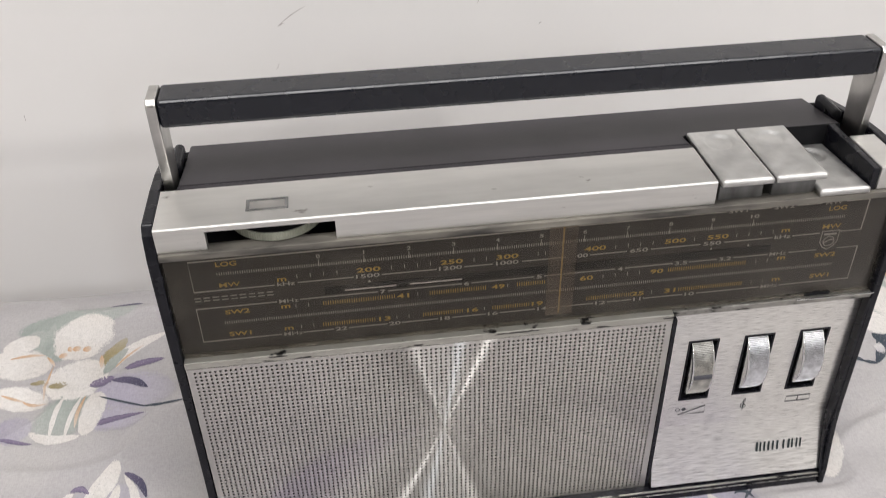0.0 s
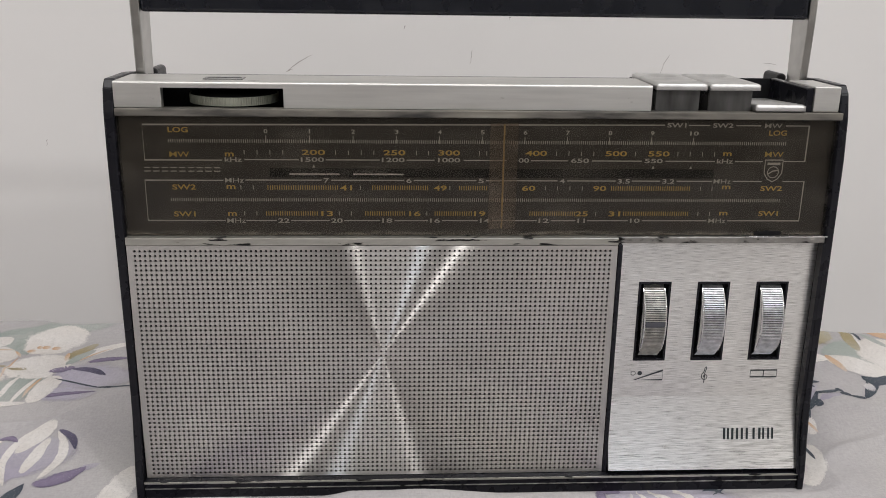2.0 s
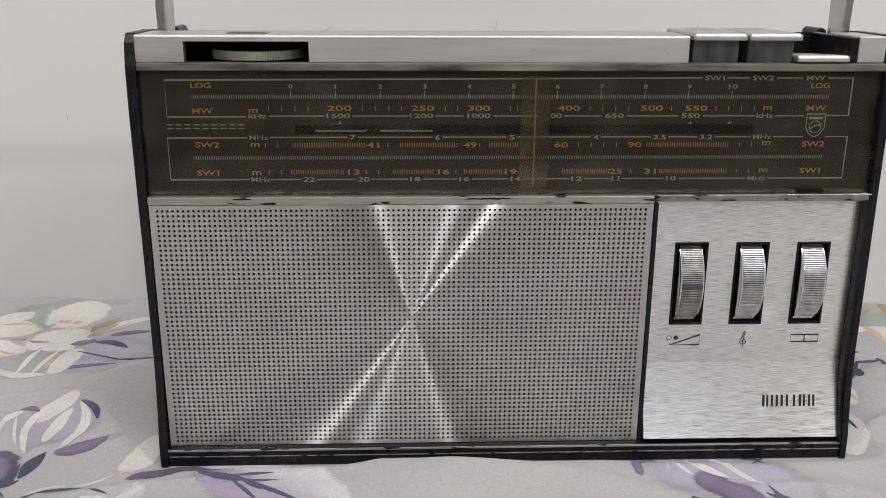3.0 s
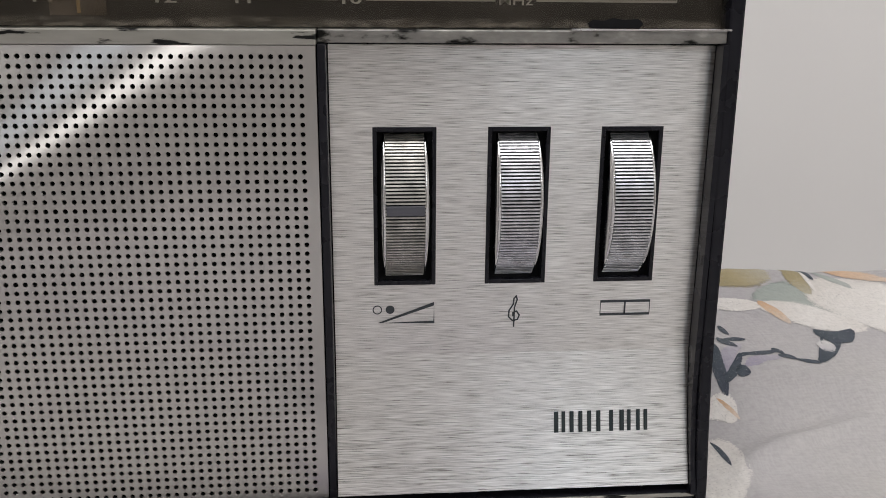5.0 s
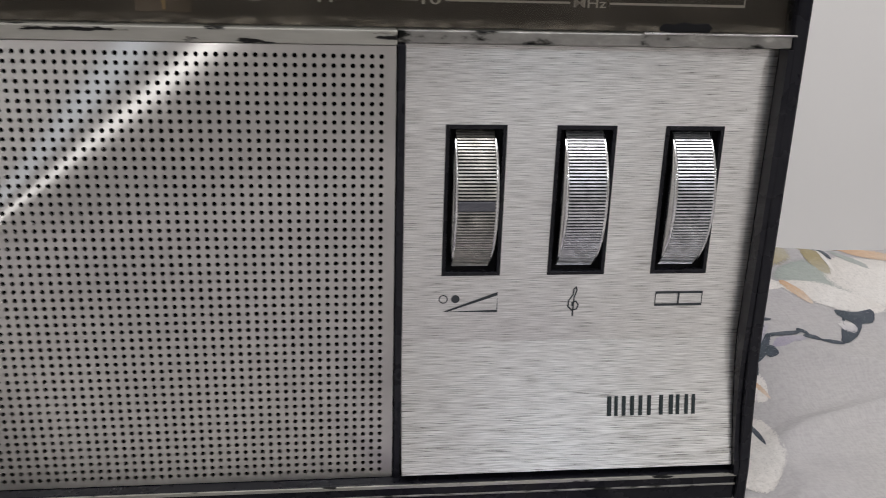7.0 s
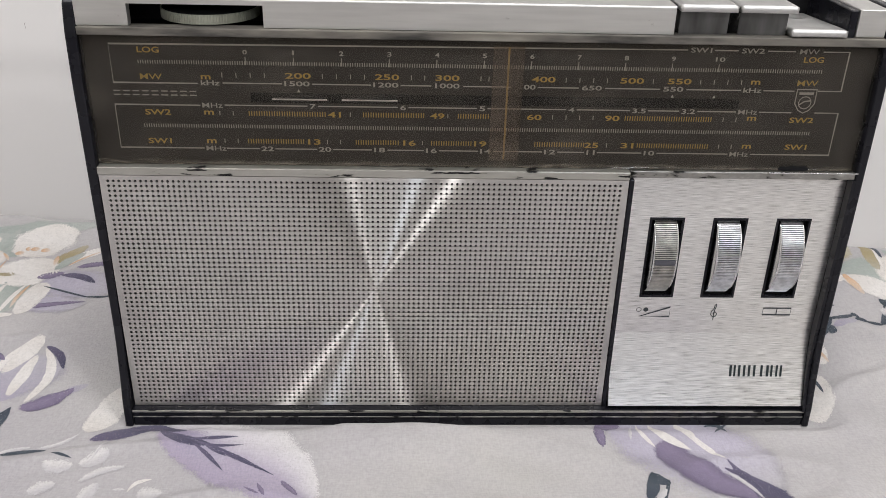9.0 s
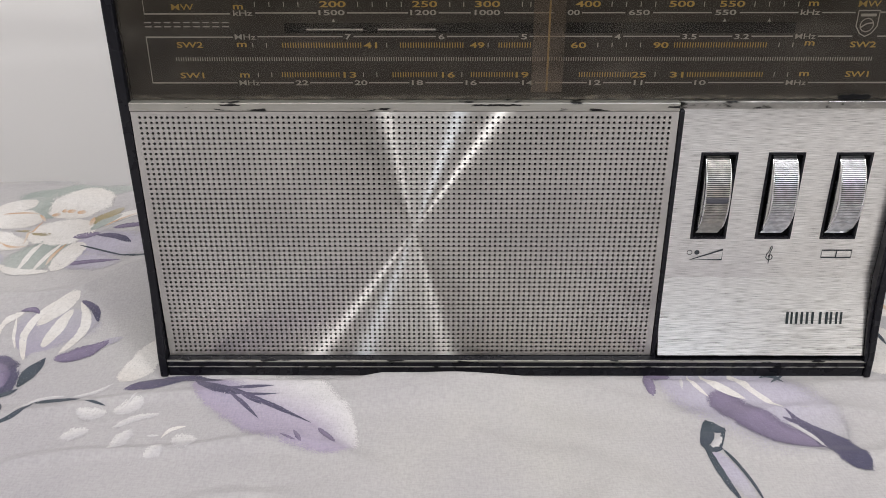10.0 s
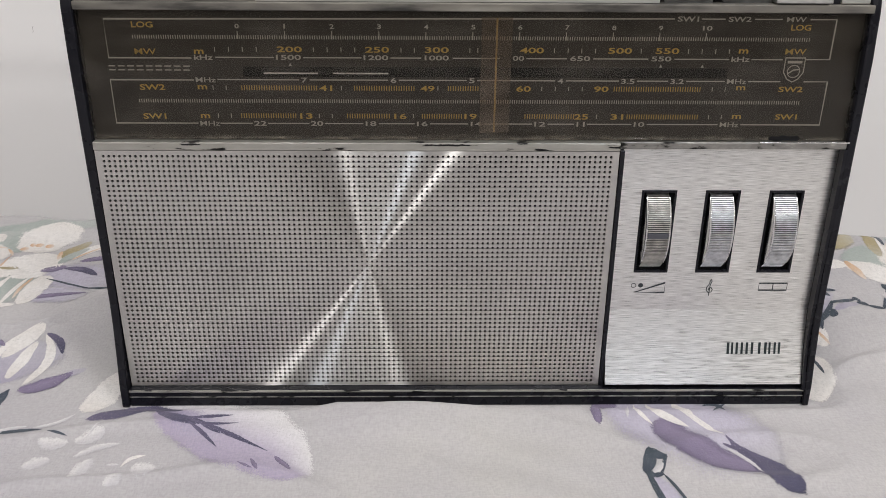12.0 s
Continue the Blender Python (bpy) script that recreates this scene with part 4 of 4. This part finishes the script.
def print_words():
    bpy.context.view_layer.update()
    dg = bpy.context.evaluated_depsgraph_get()
    for name, ob, x, z, wide, high, mat in WORDS:
        me = bpy.data.meshes.new_from_object(ob.evaluated_get(dg))
        co = np.empty(len(me.vertices) * 3)
        me.vertices.foreach_get("co", co)
        co = co.reshape(-1, 3)
        a, b = co.min(0), co.max(0)
        out = np.zeros_like(co)
        out[:, 0] = (x + ((co[:, 0] - a[0]) / max(b[0] - a[0], 1e-6) - 0.5) * wide) * MM
        out[:, 2] = (z + ((co[:, 1] - a[1]) / (b[1] - a[1]) - 0.5) * high) * MM
        out[:, 1] = 0.25 * MM
        me.vertices.foreach_set("co", out.ravel())
        me.materials.clear()
        part(name, me, mat, dial)
        cu = ob.data
        bpy.data.objects.remove(ob)
        bpy.data.curves.remove(cu)


for text, x, z, wide in (("LOG", -124, 161, 8), ("MW", -124, 151, 8), ("m", -104, 151, 3.6), ("200", -70, 152, 9.5), ("250", -37, 152, 9), ("300", -14.5, 152, 9), ("400", 21.5, 152, 9), ("500", 55, 152, 9), ("550", 73, 152, 9), ("m", 102, 152, 3.6), ("MW", 122, 152, 8), ("LOG", 122.5, 161, 7.6),
                         ("SW2", -123, 137.4, 9.6), ("m", -104, 137.4, 3.6), ("41", -57, 137.2, 5), ("49", -18, 137.2, 5.4), ("60", 19, 137.2, 5.6), ("90", 49, 137.2, 5.6), ("m", 103, 137.8, 3.6), ("SW2", 122.5, 137.4, 9.4),
                         ("SW1", -123.5, 126, 8.8), ("m", -104, 126, 3.6), ("13", -65, 126.2, 4.8), ("16", -28.5, 126.2, 4.8), ("19", -1.2, 126.2, 4.8), ("25", 42, 126.2, 5.4), ("31", 56, 126.2, 5), ("m", 103, 126.4, 3.6), ("SW1", 122.5, 126.4, 8.6)):
    lettering("scale_word", text, x, z, wide, 2.2 if text != "m" else 1.6, AMBER)
for text, x, z, wide in (("kHz", -102.5, 148.9, 7), ("1500", -70.5, 149, 9.4), ("1200", -37.5, 149, 9.4), ("1000", -14.5, 149, 9.2), ("00", 16.5, 149, 4.4), ("650", 40, 149, 7.6), ("550", 71, 149, 7.6), ("kHz", 101.3, 149, 7),
                         ("MHz", -102.5, 140.3, 7.6), ("7", -65, 140.3, 2.2), ("6", -31, 140.3, 2.2), ("5", -1, 140.3, 2.2), ("4", 33, 140.3, 2.2), ("3.5", 59, 140.3, 5.2), ("3.2", 78, 140.3, 5.2), ("MHz", 101, 140.4, 7.4),
                         ("MHz", -102.5, 123.2, 7.6), ("22", -83, 123.2, 4.8), ("20", -61, 123.2, 4.8), ("18", -40, 123.2, 4.2), ("16", -20, 123.2, 4.2), ("14", 1, 123.2, 4.2), ("12", 26, 123.2, 4.4), ("11", 42, 123.2, 3.2), ("10", 65, 123.2, 4.2), ("MHz", 100.5, 123.2, 7.4),
                         ("SW1", 79.5, 164, 8), ("SW2", 99, 164, 8.6), ("MW", 120.3, 164, 7.4)):
    lettering("scale_word", text, x, z, wide, 1.9, PRINT)
for i in range(11):
    lettering("log_number", str(i), -89 + 17.62 * i, 160.6, 0.55 if i == 1 else 1.6 if i < 10 else 3.6, 1.7, PRINT)
print_words()

# The maker's line as plain bars, and a plain shield
bm = bmesh.new()
for i in range(9):
    for z in (144.0, 145.5):
        ribbon([(-138.5 + 3.5 * i, z), (-136.0 + 3.5 * i, z)], 0.42, 0.3, False, bm)
part("word_bar", bm, PRINT, dial)
bm = ribbon([(118.6, 149.6), (126.2, 149.6), (126.2, 144), (124.5, 141.4), (122.4, 140.3), (120.3, 141.4), (118.6, 144)], 0.4, 0.3, True)
ribbon([(119.6, 148), (125.2, 148)], 1.0, 0.3, False, bm)
ribbon([(122.4 + 2.4 * math.cos(a * math.pi / 6), 144.4 + 2.4 * math.sin(a * math.pi / 6)) for a in range(12)], 0.35, 0.3, True, bm)
ribbon([(120.4, 143.6), (122.2, 144.9), (124.4, 145.2)], 0.5, 0.3, False, bm)
part("shield_mark", bm, PRINT, dial)
bm = bmesh.new()
for x in (71, 87, -70):
    bm.faces.new([bm.verts.new(Vector((x + a, 0.3, 146.2 + b)) * MM) for a, b in ((-0.6, -0.5), (0.6, -0.5), (0, 0.7))])
part("station_mark", bm, PRINT, dial)

cursor = part("dial_cursor", box(2.2, 13.8, -0.25, 0.0, 119.6, 164.6), CURSOR, radio, "cloudy clear tuning cursor")
part("needle", box(7.7, 8.4, 0.04, 0.2, 120, 164), NEEDLE, cursor)
part("dial_window", box(-147.2, 147.2, -2.2, -0.5, 117.4, 166.8, 0.3), GLASS, radio, "dusty clear plastic dial window")
part("window_ledge", box(-147.2, 147.2, -4.1, 2.4, 167.0, 170.0, 0.35), LEDGE, radio, "worn grimy ledge over the dial")
part("window_trim", box(-147.2, 57.4, -5.4, 2.4, 113.9, 117.2, 0.35), WORN, radio, "worn bright trim with flaked black paint")
part("window_trim", box(57.5, 147.2, -3.6, 2.4, 114.3, 117.2, 0.35), FLAKED, radio, "flaked black trim over the control panel")

part("trim_edge", box(112, 147.7, -4.5, -3.7, 117.1, 117.55, 0.15), CHROME, radio, "bright bare edge of the trim")
bm = bmesh.new()
chip = [(116.4, 117.7), (119, 117.5), (123, 117.7), (127.6, 117.5), (128.3, 118.6), (127.2, 119.6), (124, 119.3), (121.6, 119.8), (119.4, 119.1), (117.2, 119.4), (116.0, 118.6)]
lo, hi = [[bm.verts.new(Vector((x, y, z)) * MM) for x, z in chip] for y in (-2.2, -2.45)]
bm.faces.new(lo)
bm.faces.new(hi)
for i in range(len(chip)):
    j = (i + 1) % len(chip)
    bm.faces.new((lo[i], lo[j], hi[j], hi[i]))
part("paint_chip", bm, MATT, radio, "leftover flake of black paint")

# Perforated grille
GX0, GX1, GZ0, GZ1 = -146.9, 57.2, 6.2, 113.8
PITCH, COLS, ROWN = 2.06, 97, 51
hx0, hz0 = (GX0 + GX1) / 2 - PITCH * (COLS - 1) / 2, (GZ0 + GZ1) / 2 - PITCH * (ROWN - 1) / 2
ang = np.arange(8) * np.pi / 4
ring = np.stack([np.cos(ang), np.sin(ang)], 1)
square = np.clip(ring * 1.5, -1, 1) * PITCH / 2
hole = ring * 0.55
FRONT, BACK = -5.2, -4.4
cell = np.concatenate([np.c_[square[:, 0], np.full(8, FRONT), square[:, 1]], np.c_[hole[:, 0], np.full(8, FRONT), hole[:, 1]], np.c_[hole[:, 0], np.full(8, BACK), hole[:, 1]]])
quads = [(i, (i + 1) % 8, 8 + (i + 1) % 8, 8 + i) for i in range(8)] + [(8 + i, 8 + (i + 1) % 8, 16 + (i + 1) % 8, 16 + i) for i in range(8)]
quads = np.array(quads)
cx, cz = np.meshgrid(hx0 + PITCH * np.arange(COLS), hz0 + PITCH * np.arange(ROWN))
off = np.c_[cx.ravel(), np.zeros(cx.size), cz.ravel()]
verts = (cell[None] + off[:, None]).reshape(-1, 3)
faces = (quads[None] + 24 * np.arange(len(off))[:, None, None]).reshape(-1, 4)
ix0, ix1, iz0, iz1 = hx0 - PITCH / 2, hx0 + PITCH * (COLS - 0.5), hz0 - PITCH / 2, hz0 + PITCH * (ROWN - 0.5)
rimv = [(x, FRONT, z) for x, z in ((GX0, GZ0), (GX1, GZ0), (GX1, GZ1), (GX0, GZ1), (ix0, iz0), (ix1, iz0), (ix1, iz1), (ix0, iz1))]
rimv += [(x, -3.0, z) for x, z in ((GX0, GZ0), (GX1, GZ0), (GX1, GZ1), (GX0, GZ1))]
k = len(verts)
extra = [(k + i, k + (i + 1) % 4, k + 4 + (i + 1) % 4, k + 4 + i) for i in range(4)] + [(k + i, k + (i + 1) % 4, k + 8 + (i + 1) % 4, k + 8 + i) for i in range(4)]
me = bpy.data.meshes.new("grille")
me.from_pydata((np.concatenate([verts, np.array(rimv)]) * MM).tolist(), [], faces.tolist() + extra)
grille = part("speaker_grille", me, GRILLE, radio, "perforated spun aluminium speaker grille")
part("speaker_cloth", box(-146.6, 56.9, -3.0, 2.4, 6.4, 113.6), MATT, grille)
part("divider", box(57.5, 59.3, -5.6, 2.4, 4.5, 114.2, 0.3), BLACK, radio, "narrow black divider")

# Control panel with three slots
SLOTS = [(69.0, 83.3), (95.0, 109.3), (121.1, 135.4)]
PX0, PX1, SZ0, SZ1 = 59.6, 146.0, 58.7, 95.8
px = sorted([PX0] + [v for s in SLOTS for v in s] + [PX1])
pz = [113.8, SZ1, SZ0] + [41 - 33 * i / 28 for i in range(29)]

bm = bmesh.new()
pv = [[bm.verts.new(Vector((x, chin(z), z)) * MM) for x in px] for z in pz]
for j in range(len(pz) - 1):
    for i in range(len(px) - 1):
        if j == 1 and any(abs(px[i] - s[0]) < 0.01 for s in SLOTS):
            continue
        bm.faces.new((pv[j][i], pv[j][i + 1], pv[j + 1][i + 1], pv[j + 1][i]))
outer = pv[0] + [r[-1] for r in pv[1:]] + pv[-1][-2::-1] + [r[0] for r in pv[-2:0:-1]]
deep = [bm.verts.new((v.co.x, 2.5 * MM, v.co.z)) for v in outer]
for i in range(len(outer)):
    j = (i + 1) % len(outer)
    bm.faces.new((outer[i], outer[j], deep[j], deep[i]))
control = part("control_panel", bm, BRUSHED, radio, "brushed aluminium control panel")

for i, (a, b) in enumerate(SLOTS):
    well = prism([(a, SZ0), (b, SZ0), (b, SZ1), (a, SZ1)], "y", 0.0, 14)
    kill = [f for f in well.faces if all(v.co.y < 1e-6 for v in f.verts)]
    bmesh.ops.delete(well, geom=kill, context="FACES")
    part("wheel_slot", well, BLACK, control)
    lip = box(a - 0.02, a + 0.9, -0.25, 1.4, SZ0, SZ1, 0.1)
    box(b - 0.9, b + 0.02, -0.25, 1.4, SZ0, SZ1, 0.1, bm=lip)
    box(a + 0.9, b - 0.9, -0.25, 1.4, SZ0, SZ0 + 1.0, 0.1, bm=lip)
    box(a + 0.9, b - 0.9, -0.25, 1.4, SZ1 - 1.0, SZ1, 0.1, bm=lip)
    part("slot_rim", lip, BLACK, control)
    c = ((a + b) / 2, 16.6, 77.2)
    knob = part("thumbwheel", wheel("x", c, 22.0, 8.8, 172, 0.4, True), DUSTY if i == 0 else KNURL, radio, ("volume", "tone", "battery")[i] + " thumbwheel with a knurled bright edge")
    knob.data.materials.append(MATT)
    for s in (-1, 1):
        flange = lathe("x", (c[0] + s * 4.4, c[1], c[2]), [(20.0, 0.0), (21.9, 0.0), (22.1, s * 0.25), (21.9, s * 0.6), (20.8, s * 0.95), (12, s * 0.95)], 120)
        part("flange", flange, CHROME, knob, smooth=True)
    if i == 0:
        part("index_mark", box(c[0] - 4.3, c[0] + 4.3, c[1] - 22.12, c[1] - 21.4, 76.6, 78.9, 0.15), MARK, knob)

# Printed signs under the wheels
sign = ribbon([(70.2, 49.3), (83.0, 53.9), (83.0, 49.3)], 0.5, -0.12, True)
circle = [(math.cos(i * math.pi / 10), math.sin(i * math.pi / 10)) for i in range(20)]
part("volume_sign", sign, INK, control)
part("off_ring", ribbon([(69.6 + 1.0 * x, 52.6 + 1.0 * z) for x, z in circle], 0.26, -0.12, True), INK, control)
bm = bmesh.new()
bm.faces.new([bm.verts.new(Vector((72.6 + 1.05 * x, -0.1, 52.6 + 1.05 * z)) * MM) for x, z in circle])
part("on_dot", bm, INK, control)
clef = [(102.2, 47.6), (102.3, 52.6), (102.9, 54.6), (102.6, 55.4), (102.1, 54.8), (102.0, 53.4), (101.0, 51.8), (100.9, 50.2), (101.9, 49.2), (103.1, 49.5), (103.5, 50.6), (102.8, 51.6), (101.9, 51.2), (102.0, 50.3)]
part("treble_sign", ribbon(clef, 0.36, -0.12), INK, control)
bm = ribbon([(123.2, 50.3), (135.3, 50.3), (135.3, 53.6), (123.2, 53.6)], 0.46, -0.12, True)
ribbon([(129.2, 50.3), (129.2, 53.6)], 0.42, -0.12, False, bm)
part("battery_sign", bm, INK, control)

for a, b in ((112.4, 113.5), (114.3, 115.2), (116.3, 117.3), (118.5, 119.5), (120.7, 121.7), (123.0, 124.0), (126.2, 127.2), (128.8, 129.9), (130.7, 131.6), (133.0, 133.9), (134.9, 135.8)):
    bm = bmesh.new()
    rows = [[bm.verts.new(Vector((x, chin(z) - 0.18, z)) * MM) for x in (a, b)] for z in (21.2, 22.8, 24.5, 26.2)]
    back = [[bm.verts.new(Vector((x, chin(z) + 0.1, z)) * MM) for x in (a, b)] for z in (21.2, 26.2)]
    for r0, r1 in zip(rows, rows[1:]):
        bm.faces.new((r0[0], r0[1], r1[1], r1[0]))
    bm.faces.new((rows[0][0], back[0][0], back[0][1], rows[0][1]))
    bm.faces.new((rows[-1][0], back[1][0], back[1][1], rows[-1][1]))
    part("emblem_bar", bm, EMBLEM, control)

# Foot of the front
part("base_rail", box(-147.5, 147.5, -8.6, 2.4, -2.2, 6.0, 0.5), BLACK, radio, "black base rail")
part("base_trim", box(-147.4, 147.4, -8.9, -8.3, 4.9, 5.85, 0.12), WORN, radio, "worn bright base trim")
part("base_trim", box(-147.4, 147.4, -8.9, -8.3, 2.3, 2.8, 0.12), FLAKED, radio, "worn bright base trim")

# Handle
grip = box(-142.7, 141.8, 28.0, 43.6, 205.6, 217.0, 1.5, 3)
arms = [prism([(29.4, 170), (42.5, 170), (43.9, 205), (43.9, 215.4), (42.2, 217.4), (29.4, 217.4), (27.7, 215.4), (27.7, 205)], "x", *ends, 0.5) for ends in ((-146.7, -142.7), (141.8, 145.2))]
handle = part("handle", grip, GRIP, radio, "square black carrying handle on bright metal arms")
for bm in arms:
    part("handle_arm", bm, ARM, handle, "dulled chrome arm")
